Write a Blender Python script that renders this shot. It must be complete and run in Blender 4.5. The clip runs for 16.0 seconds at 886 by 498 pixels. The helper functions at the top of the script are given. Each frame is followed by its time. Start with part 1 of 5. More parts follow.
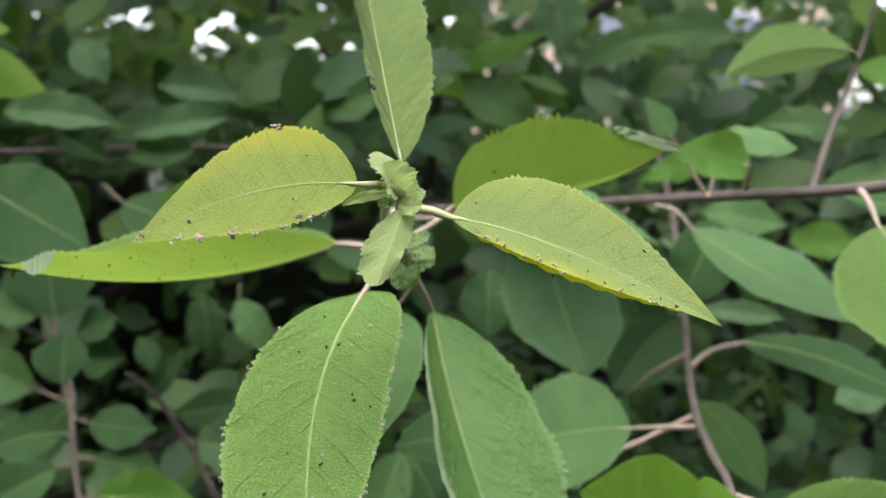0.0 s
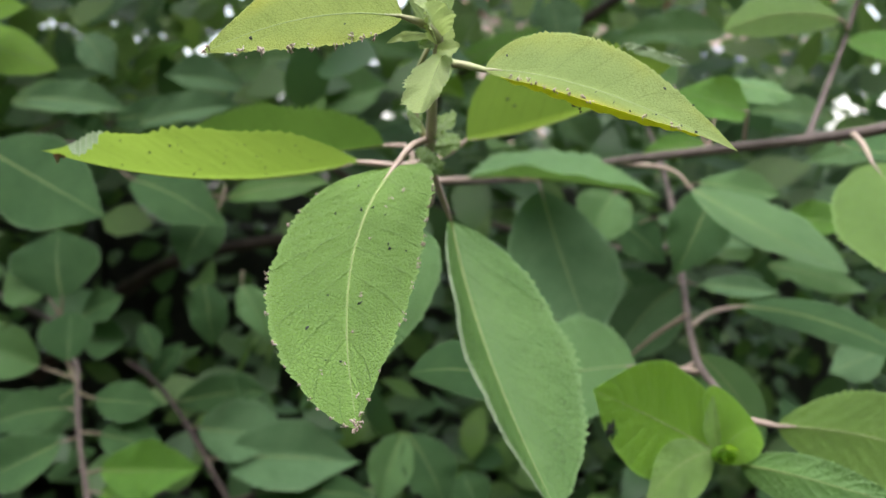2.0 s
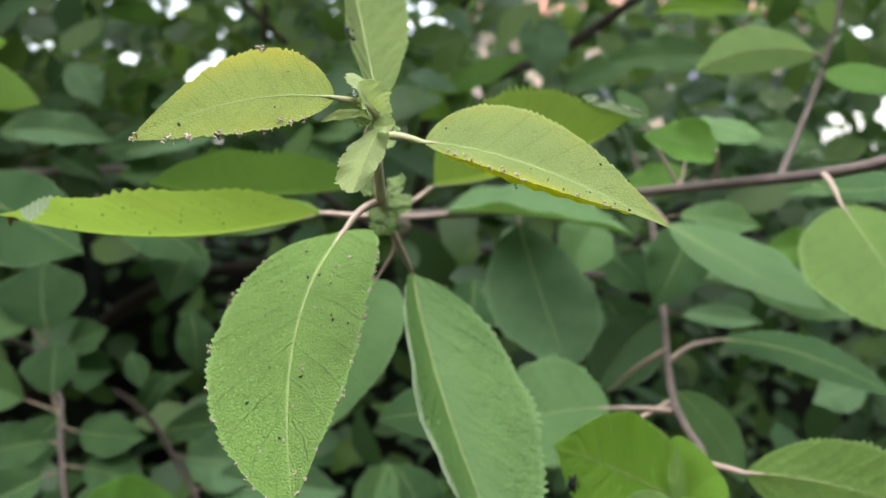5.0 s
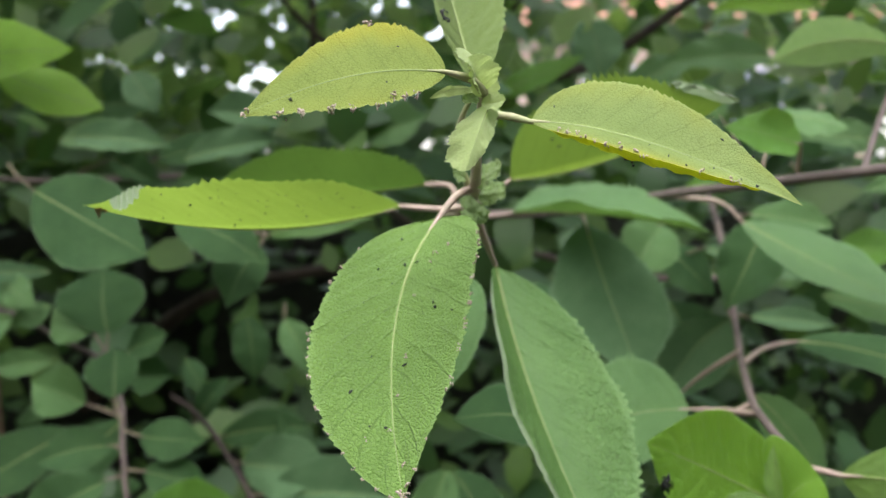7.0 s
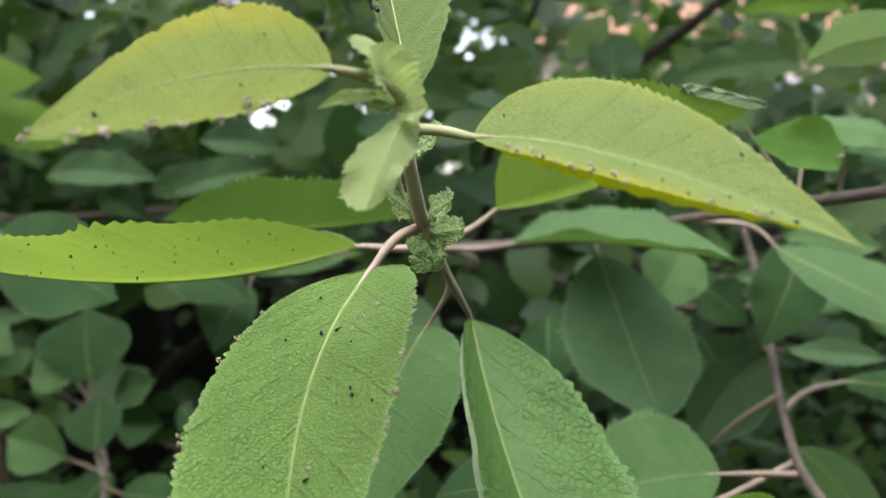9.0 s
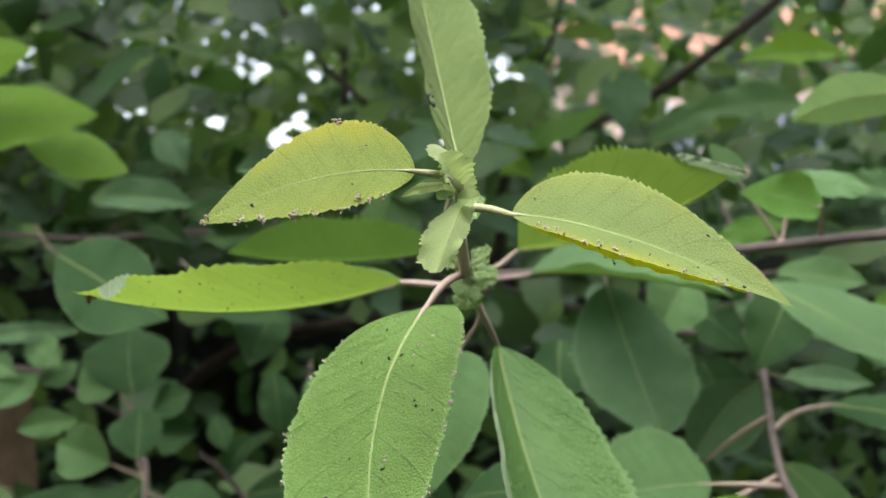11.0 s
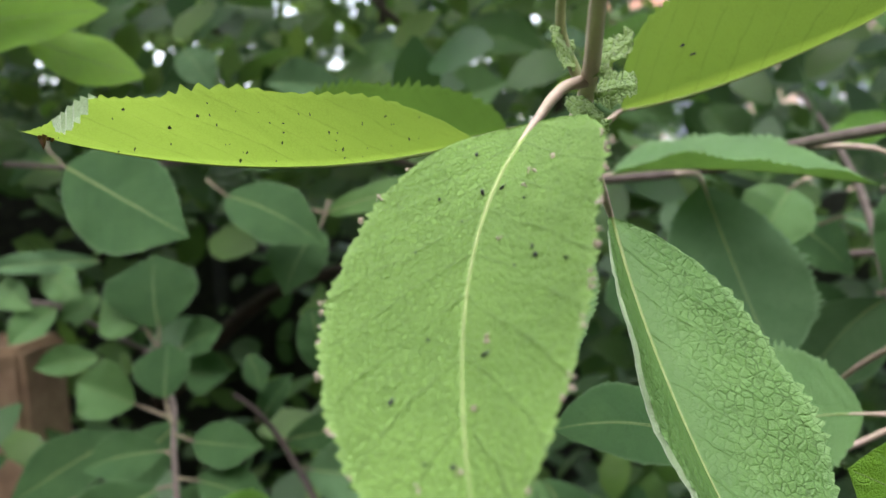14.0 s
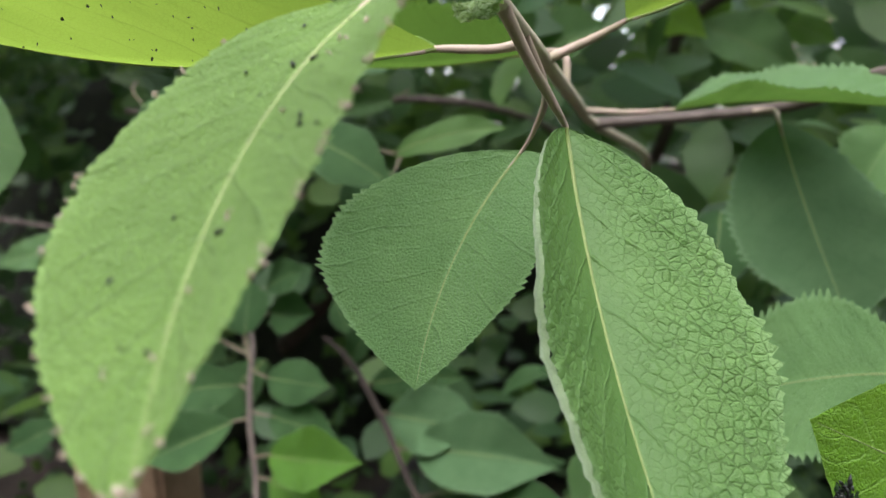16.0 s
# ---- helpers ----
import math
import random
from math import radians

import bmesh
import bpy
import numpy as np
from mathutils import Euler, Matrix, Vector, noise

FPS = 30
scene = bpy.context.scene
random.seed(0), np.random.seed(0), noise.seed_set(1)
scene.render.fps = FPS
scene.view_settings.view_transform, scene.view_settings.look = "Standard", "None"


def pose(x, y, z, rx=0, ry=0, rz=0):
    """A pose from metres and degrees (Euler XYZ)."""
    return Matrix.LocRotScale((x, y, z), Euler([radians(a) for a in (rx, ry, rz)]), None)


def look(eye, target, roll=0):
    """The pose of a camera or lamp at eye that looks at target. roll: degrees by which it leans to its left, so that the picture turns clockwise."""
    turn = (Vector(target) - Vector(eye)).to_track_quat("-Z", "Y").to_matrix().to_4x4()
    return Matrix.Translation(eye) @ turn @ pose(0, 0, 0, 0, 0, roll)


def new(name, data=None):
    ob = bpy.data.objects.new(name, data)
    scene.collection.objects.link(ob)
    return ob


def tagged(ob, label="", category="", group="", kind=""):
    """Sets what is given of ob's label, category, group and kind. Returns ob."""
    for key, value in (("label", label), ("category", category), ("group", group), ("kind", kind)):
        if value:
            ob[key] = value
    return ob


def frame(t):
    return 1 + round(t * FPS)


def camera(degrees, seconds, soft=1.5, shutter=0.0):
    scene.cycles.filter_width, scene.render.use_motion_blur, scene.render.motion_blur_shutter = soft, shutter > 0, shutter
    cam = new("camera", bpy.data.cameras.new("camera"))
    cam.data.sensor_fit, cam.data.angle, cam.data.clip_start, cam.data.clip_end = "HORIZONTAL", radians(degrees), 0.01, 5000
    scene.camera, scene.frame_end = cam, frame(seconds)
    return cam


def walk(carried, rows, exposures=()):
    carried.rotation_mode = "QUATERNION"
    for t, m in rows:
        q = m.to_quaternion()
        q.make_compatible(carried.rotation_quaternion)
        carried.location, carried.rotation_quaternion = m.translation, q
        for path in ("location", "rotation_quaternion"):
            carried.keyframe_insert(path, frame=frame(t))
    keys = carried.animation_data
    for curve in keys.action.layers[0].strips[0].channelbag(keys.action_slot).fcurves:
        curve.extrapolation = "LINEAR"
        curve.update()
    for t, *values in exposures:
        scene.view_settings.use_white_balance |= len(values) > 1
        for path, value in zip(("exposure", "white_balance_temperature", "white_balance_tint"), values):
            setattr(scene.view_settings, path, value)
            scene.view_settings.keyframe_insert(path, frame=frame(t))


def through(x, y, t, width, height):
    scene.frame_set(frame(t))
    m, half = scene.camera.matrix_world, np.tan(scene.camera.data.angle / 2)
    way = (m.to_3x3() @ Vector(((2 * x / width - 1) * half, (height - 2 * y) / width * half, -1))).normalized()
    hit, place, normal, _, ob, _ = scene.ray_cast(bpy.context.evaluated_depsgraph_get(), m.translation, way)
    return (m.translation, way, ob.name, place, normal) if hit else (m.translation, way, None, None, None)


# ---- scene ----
EXPOSURES = [(0, 1.99, 6500, 14), (4.2, 2.00, 6500, 14), (7.5, 2.03, 6500, 14), (9, 1.89, 6500, 14), (11.5, 2.00, 6500, 14), (12.5, 2.09, 6500, 14), (13, 2.27, 6500, 14), (13.5, 2.27, 6500, 14), (14.5, 2.12, 6500, 14), (16, 2.12, 6500, 14)]
cam = camera(54.64, 16.0)
PATH = [
    (0, (-0.00039, -0.00052, 1.20125), (0.00619, 0.98461, 1.02956), -0.194),
    (0.5, (-0.00555, 0.00230, 1.18992), (0.00101, 0.98857, 1.02493), -0.203),
    (1, (0.00062, -0.01525, 1.18376), (0.00623, 0.97308, 1.03160), -0.368),
    (1.5, (-0.00210, -0.01632, 1.17274), (0.00712, 0.97313, 1.02820), -0.246),
    (2, (-0.00923, -0.01689, 1.16670), (0.01019, 0.97442, 1.03660), 0.064),
    (2.5, (-0.00976, -0.02564, 1.17933), (0.01212, 0.96649, 1.05603), 0.092),
    (3, (-0.00938, -0.02242, 1.18112), (0.01327, 0.97002, 1.06052), 0.040),
    (3.5, (0.00014, -0.02087, 1.18013), (0.02152, 0.97188, 1.06191), -0.036),
    (4, (0.00413, -0.01484, 1.17581), (0.02491, 0.97820, 1.05992), -0.253),
    (4.2, (0.00490, -0.01143, 1.17868), (0.02794, 0.98141, 1.06152), -0.139),
    (6.3, (-0.00067, -0.02341, 1.17879), (-0.01080, 0.97013, 1.06577), -0.820),
    (6.5, (-0.00041, -0.02243, 1.18058), (-0.01534, 0.97162, 1.07260), -0.835),
    (7, (-0.01023, -0.00984, 1.17281), (-0.03818, 0.98441, 1.06948), -0.932),
    (7.5, (-0.00182, 0.00996, 1.16787), (-0.04174, 1.00385, 1.06495), -1.151),
    (8, (-0.00237, 0.01578, 1.17206), (-0.05306, 1.01009, 1.07831), -1.428),
    (8.5, (0.00179, 0.02448, 1.17487), (-0.05636, 1.01944, 1.09306), -2.134),
    (9, (0.00522, 0.03754, 1.17358), (-0.05901, 1.03262, 1.09817), -2.551),
    (9.2, (-0.00059, 0.03869, 1.17069), (-0.05920, 1.03432, 1.09802), -2.222),
    (11.3, (0.00155, -0.01777, 1.18950), (-0.08263, 0.97720, 1.13511), -1.451),
    (11.5, (-0.00750, -0.02523, 1.19623), (-0.10320, 0.96838, 1.13646), -1.371),
    (12, (0.00575, -0.02522, 1.19302), (-0.11415, 0.96540, 1.12752), -1.064),
    (12.5, (0.00769, -0.02495, 1.17663), (-0.13205, 0.96190, 1.09545), -1.156),
    (13, (-0.00740, -0.01309, 1.16614), (-0.15642, 0.97212, 1.08158), -1.927),
    (13.5, (-0.03080, 0.02749, 1.15394), (-0.15241, 1.01640, 1.06868), -2.923),
    (14, (-0.01544, 0.05934, 1.15537), (-0.13516, 1.04654, 1.04998), -2.617),
    (14.5, (-0.00329, 0.06084, 1.15330), (-0.17987, 1.03833, 1.03786), -1.647),
    (15, (-0.00111, 0.07005, 1.15175), (-0.22439, 1.03679, 1.02704), -2.086),
    (15.5, (-0.00343, 0.06873, 1.14585), (-0.24735, 1.02929, 1.01234), -1.690),
    (16, (0.02154, 0.07960, 1.14303), (-0.26441, 1.02717, 1.00038), -2.239),
]
walk(cam, [(t, look(eye, target, roll)) for t, eye, target, roll in PATH], EXPOSURES)

cam.data.dof.use_dof = True
cam.data.dof.focus_distance, cam.data.dof.aperture_fstop = 0.147, 22.0

# ---------------------------------------------------------------- light
world = bpy.data.worlds.new("sky")
scene.world = world
world.use_nodes = True
wn = world.node_tree.nodes
sky = wn.new("ShaderNodeTexSky")
sky.sky_type, sky.sun_disc = "NISHITA", False
sky.sun_elevation, sky.sun_rotation = radians(66), radians(195)
sky.air_density, sky.dust_density, sky.ozone_density = 1.0, 1.5, 0.3
wn["Background"].inputs["Strength"].default_value = 0.15
haze = wn.new("ShaderNodeHueSaturation")
haze.inputs["Saturation"].default_value = 0.45
world.node_tree.links.new(sky.outputs[0], haze.inputs["Color"])
world.node_tree.links.new(haze.outputs[0], wn["Background"].inputs["Color"])
sun = bpy.data.lights.new("sun", "SUN")
sun.energy, sun.angle, sun.color = 2.0, radians(95), (1.0, 0.98, 0.94)
new("sun", sun).matrix_world = look((0, 0, 5), (0.5, 1.9, 0.5))


# ---------------------------------------------------------------- materials
def node_material(name):
    m = bpy.data.materials.new(name)
    m.use_nodes = True
    nt = m.node_tree
    return m, nt, nt.nodes, nt.nodes["Principled BSDF"]


def math_node(nt, op, a, b=None, clamp=False):
    n = nt.nodes.new("ShaderNodeMath")
    n.operation, n.use_clamp = op, clamp
    for i, v in enumerate((a, b)):
        if v is None:
            continue
        if isinstance(v, (int, float)):
            n.inputs[i].default_value = v
        else:
            nt.links.new(v, n.inputs[i])
    return n.outputs[0]


def mix_colour(nt, fac, a, b, blend="MIX"):
    n = nt.nodes.new("ShaderNodeMix")
    n.data_type, n.blend_type = "RGBA", blend
    for i, v in ((0, fac), (6, a), (7, b)):
        if isinstance(v, (int, float)):
            n.inputs[i].default_value = v
        elif isinstance(v, tuple):
            n.inputs[i].default_value = (*v, 1)
        else:
            nt.links.new(v, n.inputs[i])
    return n.outputs[2]


def ramp(nt, fac, stops):
    n = nt.nodes.new("ShaderNodeValToRGB")
    while len(n.color_ramp.elements) < len(stops):
        n.color_ramp.elements.new(0.5)
    for e, (p, c) in zip(n.color_ramp.elements, stops):
        e.position, e.color = p, (c, c, c, 1) if isinstance(c, (int, float)) else (*c, 1)
    nt.links.new(fac, n.inputs[0])
    return n.outputs[0]


def noise_tex(nt, scale, detail=3, coords=None, rough=0.55):
    n = nt.nodes.new("ShaderNodeTexNoise")
    n.inputs["Scale"].default_value, n.inputs["Detail"].default_value = scale, detail
    n.inputs["Roughness"].default_value = rough
    if coords is not None:
        nt.links.new(coords, n.inputs["Vector"])
    return n.outputs["Fac"]


def leaf_material(name, dark, light, through, trans=0.35, rough=0.5, veins=9.0, slant=1.5, net=1250.0, relief=0.7, tips=None, patch=None, fuzz=0.0, spec=0.34, sunk=True, crease=0.45, marginal=False, veined=0.2):
    """Leaf skin: two greens in patches, side veins from the leaf's own coordinates, a fine net of small veins as
    relief, with shade in its creases darkened in the colour.
    """
    m, nt, nodes, bsdf = node_material(name)
    link = nt.links.new
    obj = nodes.new("ShaderNodeTexCoord").outputs["Object"]
    uv = nodes.new("ShaderNodeUVMap")
    uv.uv_map = "leaf"
    sep = nodes.new("ShaderNodeSeparateXYZ")
    link(uv.outputs[0], sep.inputs[0])
    across = math_node(nt, "MULTIPLY", math_node(nt, "ABSOLUTE", math_node(nt, "SUBTRACT", sep.outputs[0], 0.5)), 2.0)
    along = sep.outputs[1]
    wob = math_node(nt, "MULTIPLY", noise_tex(nt, 110, 3, obj), 0.5)
    q = math_node(nt, "ADD", math_node(nt, "SUBTRACT", math_node(nt, "MULTIPLY", along, veins), math_node(nt, "MULTIPLY", across, slant)), wob)
    line = math_node(nt, "MULTIPLY", math_node(nt, "ABSOLUTE", math_node(nt, "SUBTRACT", math_node(nt, "FRACT", math_node(nt, "ADD", q, 20.0)), 0.5)), 2.0)
    vein = ramp(nt, line, [(0.0, 0.0), (0.88, 0.0), (0.98, 1.0)])
    vein = math_node(nt, "MULTIPLY", vein, ramp(nt, noise_tex(nt, 190, 2, obj), [(0.35, 0.2), (0.6, 1.0)]))
    rib = ramp(nt, across, [(0.0, 0.9), (0.015, 0.7), (0.035, 0.0)])
    warp = nodes.new("ShaderNodeVectorMath")
    warp.operation = "MULTIPLY_ADD"
    drift = nodes.new("ShaderNodeTexNoise")
    drift.inputs["Scale"].default_value, drift.inputs["Detail"].default_value = 900, 2
    link(obj, drift.inputs["Vector"])
    link(drift.outputs["Color"], warp.inputs[0])
    warp.inputs[1].default_value = (0.0005, 0.0005, 0.0005)
    link(obj, warp.inputs[2])
    vor = nodes.new("ShaderNodeTexVoronoi")
    vor.feature = "DISTANCE_TO_EDGE"
    vor.inputs["Scale"].default_value = net
    link(warp.outputs[0], vor.inputs["Vector"])
    cell = ramp(nt, vor.outputs["Distance"], [(0.0, 0.0), (0.05, 0.4), (0.14, 0.8), (0.32, 1.0)])
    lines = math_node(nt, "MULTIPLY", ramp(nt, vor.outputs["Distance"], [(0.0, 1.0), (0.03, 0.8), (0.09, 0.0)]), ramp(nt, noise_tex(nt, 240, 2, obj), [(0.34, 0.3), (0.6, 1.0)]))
    sub = nodes.new("ShaderNodeTexVoronoi")
    sub.feature = "DISTANCE_TO_EDGE"
    sub.inputs["Scale"].default_value = 2.4 * net
    link(warp.outputs[0], sub.inputs["Vector"])
    cell = math_node(nt, "ADD", math_node(nt, "MULTIPLY", cell, 0.75), math_node(nt, "MULTIPLY", ramp(nt, sub.outputs["Distance"], [(0.0, 0.0), (0.25, 1.0)]), 0.22))
    if marginal:
        outer = ramp(nt, across, [(0.15, 0.25), (0.7, 1.0)])
        lines = math_node(nt, "MULTIPLY", lines, outer)
        cell = math_node(nt, "MULTIPLY", cell, outer)
    big = noise_tex(nt, 70, 3, obj)
    fine = noise_tex(nt, 1600, 2, obj)
    rnd = nodes.new("ShaderNodeObjectInfo").outputs["Random"]
    fac = math_node(nt, "ADD", math_node(nt, "MULTIPLY", ramp(nt, big, [(0.3, 0.0), (0.7, 1.0)]), 0.7), math_node(nt, "MULTIPLY", rnd, 0.3))
    col = mix_colour(nt, fac, dark, light)
    # Creases and sunk veins darkened: partly vein tone, partly shade put into the colour.
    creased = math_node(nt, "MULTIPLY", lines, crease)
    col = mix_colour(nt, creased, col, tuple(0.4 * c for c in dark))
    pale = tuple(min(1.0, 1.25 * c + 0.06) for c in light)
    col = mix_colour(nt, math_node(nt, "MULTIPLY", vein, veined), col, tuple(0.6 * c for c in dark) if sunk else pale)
    col = mix_colour(nt, math_node(nt, "MULTIPLY", rib, 0.45), col, pale)
    rim = ramp(nt, across, [(0.93, 0.0), (0.99, 1.0)])
    col = mix_colour(nt, math_node(nt, "MULTIPLY", rim, 0.45), col, pale)
    if tips is not None:
        edge = math_node(nt, "MULTIPLY", ramp(nt, across, [(0.35, 0.0), (1.0, 1.0)]), ramp(nt, noise_tex(nt, 110, 3, obj), [(0.35, 0.0), (0.65, 1.0)]))
        col = mix_colour(nt, math_node(nt, "MULTIPLY", edge, 0.4), col, tips)
    if patch is not None:
        lo, hi, tint = patch
        where = math_node(nt, "ADD", sep.outputs[0], math_node(nt, "MULTIPLY", math_node(nt, "SUBTRACT", noise_tex(nt, 160, 3, obj), 0.5), 0.35))
        yellow = math_node(nt, "MULTIPLY", ramp(nt, where, [(lo, 0.0), (hi, 1.0)]), ramp(nt, along, [(0.05, 0.2), (0.3, 1.0), (0.6, 0.8), (0.85, 0.0)]))
        col = mix_colour(nt, math_node(nt, "MULTIPLY", yellow, 0.55), col, tint)
    link(col, bsdf.inputs["Base Color"])
    bsdf.inputs["Roughness"].default_value = rough
    bsdf.inputs["Specular IOR Level"].default_value = spec
    if fuzz:
        bsdf.inputs["Sheen Weight"].default_value = fuzz
        bsdf.inputs["Sheen Roughness"].default_value = 0.5
    rr = math_node(nt, "ADD", math_node(nt, "MULTIPLY", fine, 0.25), rough - 0.12)
    link(rr, bsdf.inputs["Roughness"])
    height = math_node(nt, "ADD", math_node(nt, "ADD", cell, math_node(nt, "MULTIPLY", vein, -0.7)), math_node(nt, "MULTIPLY", fine, 0.35))
    bump = nodes.new("ShaderNodeBump")
    bump.inputs["Strength"].default_value, bump.inputs["Distance"].default_value = relief, 0.35 / net
    link(height, bump.inputs["Height"])
    link(bump.outputs[0], bsdf.inputs["Normal"])
    tr = nodes.new("ShaderNodeBsdfTranslucent")
    link(mix_colour(nt, math_node(nt, "MULTIPLY", vein, 0.4), through, tuple(0.6 * c for c in through)), tr.inputs["Color"])
    link(bump.outputs[0], tr.inputs["Normal"])
    mix = nodes.new("ShaderNodeMixShader")
    mix.inputs[0].default_value = trans
    link(bsdf.outputs[0], mix.inputs[1])
    link(tr.outputs[0], mix.inputs[2])
    link(mix.outputs[0], nodes["Material Output"].inputs["Surface"])
    return m


def bark_material(name, a, b, scale, rough=0.7, relief=0.4, depth=0.0006):
    m, nt, nodes, bsdf = node_material(name)
    obj = nodes.new("ShaderNodeTexCoord").outputs["Object"]
    n1, n2 = noise_tex(nt, scale, 4, obj), noise_tex(nt, scale * 6, 3, obj)
    col = mix_colour(nt, ramp(nt, n1, [(0.35, 0.0), (0.65, 1.0)]), a, b)
    col = mix_colour(nt, math_node(nt, "MULTIPLY", n2, 0.35), col, tuple(0.4 * c for c in a))
    nt.links.new(col, bsdf.inputs["Base Color"])
    bsdf.inputs["Roughness"].default_value = rough
    bump = nodes.new("ShaderNodeBump")
    bump.inputs["Strength"].default_value, bump.inputs["Distance"].default_value = relief, depth
    nt.links.new(math_node(nt, "ADD", n1, n2), bump.inputs["Height"])
    nt.links.new(bump.outputs[0], bsdf.inputs["Normal"])
    return m


YOUNG = leaf_material("young_leaf", (0.185, 0.262, 0.082), (0.245, 0.325, 0.108), (0.38, 0.47, 0.10), 0.30, 0.6, net=1500.0, relief=0.55, crease=0.6, spec=0.12, tips=(0.32, 0.34, 0.05), patch=(0.86, 1.05, (0.40, 0.37, 0.03)))
YELLOWING = leaf_material("yellowing_leaf", (0.175, 0.245, 0.055), (0.235, 0.305, 0.075), (0.38, 0.44, 0.07), 0.30, 0.6, net=1500.0, relief=0.6, crease=0.65, spec=0.12, tips=(0.32, 0.34, 0.05), patch=(0.72, 1.05, (0.42, 0.38, 0.03)))
YOUNGGREEN = leaf_material("young_green_leaf", (0.135, 0.22, 0.052), (0.185, 0.275, 0.07), (0.33, 0.44, 0.07), 0.32, 0.6, net=1600.0, relief=0.7, crease=0.35, spec=0.25, fuzz=0.15)
FRESH = leaf_material("fresh_leaf", (0.118, 0.232, 0.042), (0.172, 0.318, 0.062), (0.29, 0.48, 0.055), 0.28, 0.45, relief=0.9, fuzz=0.1, crease=0.5, veined=0.38)
GROWN = leaf_material("grown_leaf", (0.08, 0.19, 0.055), (0.122, 0.25, 0.078), (0.18, 0.37, 0.06), 0.25, 0.48, relief=0.7, fuzz=0.15)
SHINY = leaf_material("shiny_fresh_leaf", (0.105, 0.255, 0.016), (0.15, 0.32, 0.026), (0.33, 0.60, 0.03), 0.38, 0.4, relief=0.9, crease=0.3, sunk=False, veined=0.55)
UNDER = leaf_material("leaf_underside", (0.11, 0.215, 0.038), (0.145, 0.26, 0.052), (0.31, 0.47, 0.065), 0.48, 0.6, relief=0.2)
UNDERGROWN = leaf_material("grown_leaf_underside", (0.07, 0.15, 0.04), (0.10, 0.20, 0.055), (0.17, 0.33, 0.05), 0.35, 0.6, relief=0.25)
# Mature leaf green that also carries the shade inside the bush as colour.
DARK = leaf_material("mature_shade_leaf", (0.038, 0.095, 0.033), (0.064, 0.138, 0.047), (0.07, 0.19, 0.04), 0.22, 0.6, relief=0.6, spec=0.15)
BLUISH = leaf_material("dull_leaf", (0.090, 0.185, 0.080), (0.130, 0.240, 0.110), (0.09, 0.20, 0.07), 0.18, 0.6, relief=0.5, spec=0.2)
BRIGHT = leaf_material("bright_leaf", (0.075, 0.20, 0.025), (0.125, 0.29, 0.04), (0.26, 0.50, 0.05), 0.35, 0.42, relief=0.8)
YELLOWED = leaf_material("yellowed_margin", (0.48, 0.54, 0.05), (0.58, 0.60, 0.06), (0.95, 0.92, 0.06), 0.75, 0.6, relief=0.5)
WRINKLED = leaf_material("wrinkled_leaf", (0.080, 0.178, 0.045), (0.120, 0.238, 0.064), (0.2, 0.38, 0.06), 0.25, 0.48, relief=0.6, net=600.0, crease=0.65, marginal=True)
# Backlight is put into the brighter base and translucent greens.
BACKLIT = leaf_material("backlit_tone_leaf", (0.17, 0.36, 0.03), (0.23, 0.44, 0.045), (0.52, 0.80, 0.08), 0.5, 0.45, relief=0.4)
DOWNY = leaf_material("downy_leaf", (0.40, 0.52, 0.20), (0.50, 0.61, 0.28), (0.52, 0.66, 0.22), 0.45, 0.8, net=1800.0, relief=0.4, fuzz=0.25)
DOWNYRIM = leaf_material("downy_margin", (0.20, 0.30, 0.15), (0.28, 0.38, 0.21), (0.3, 0.45, 0.15), 0.3, 0.8, relief=0.4, fuzz=0.5)
CRIMP = leaf_material("crimped_leaflet", (0.20, 0.34, 0.09), (0.28, 0.42, 0.14), (0.30, 0.48, 0.08), 0.35, 0.6, net=800.0, relief=1.0, fuzz=0.3)
RIB = bark_material("leaf_rib", (0.24, 0.33, 0.09), (0.30, 0.37, 0.13), 500, 0.55, 0.2, 0.0002)
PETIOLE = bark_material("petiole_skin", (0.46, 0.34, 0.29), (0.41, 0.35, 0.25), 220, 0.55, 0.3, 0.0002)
# Darker copy of the petiole skin, with the shade put into its colour.
SHADESTALK = bark_material("shade_tone_stalk", (0.20, 0.15, 0.11), (0.19, 0.18, 0.10), 220, 0.6, 0.3, 0.0002)
GREENSTALK = bark_material("green_stalk", (0.33, 0.38, 0.17), (0.42, 0.40, 0.24), 260, 0.6, 0.3, 0.0002)
SHOOTBARK = bark_material("shoot_bark", (0.58, 0.49, 0.38), (0.62, 0.56, 0.41), 260, 0.65, 0.5, 0.0004)
TWIGBARK = bark_material("twig_bark", (0.10, 0.078, 0.068), (0.17, 0.135, 0.115), 120, 0.7, 0.5, 0.0006)
BOUGHBARK = bark_material("bough_bark", (0.045, 0.033, 0.028), (0.085, 0.065, 0.052), 45, 0.85, 0.7, 0.002)


# ---------------------------------------------------------------- builders
def part(name, mesh, material, parent=None, label=""):
    ob = new(name, mesh)
    if material:
        mesh.materials.append(material)
    ob.parent = parent
    if parent is not None and parent.data is None:
        ob.matrix_parent_inverse = Matrix.Translation(parent.location).inverted()
    return tagged(ob, label)


def thing(name, label, category, base, group=""):
    """An Empty at the base of a thing, for its parts."""
    ob = new(name)
    ob.location = base
    ob.empty_display_size = 0.01
    return tagged(ob, label, category, group)


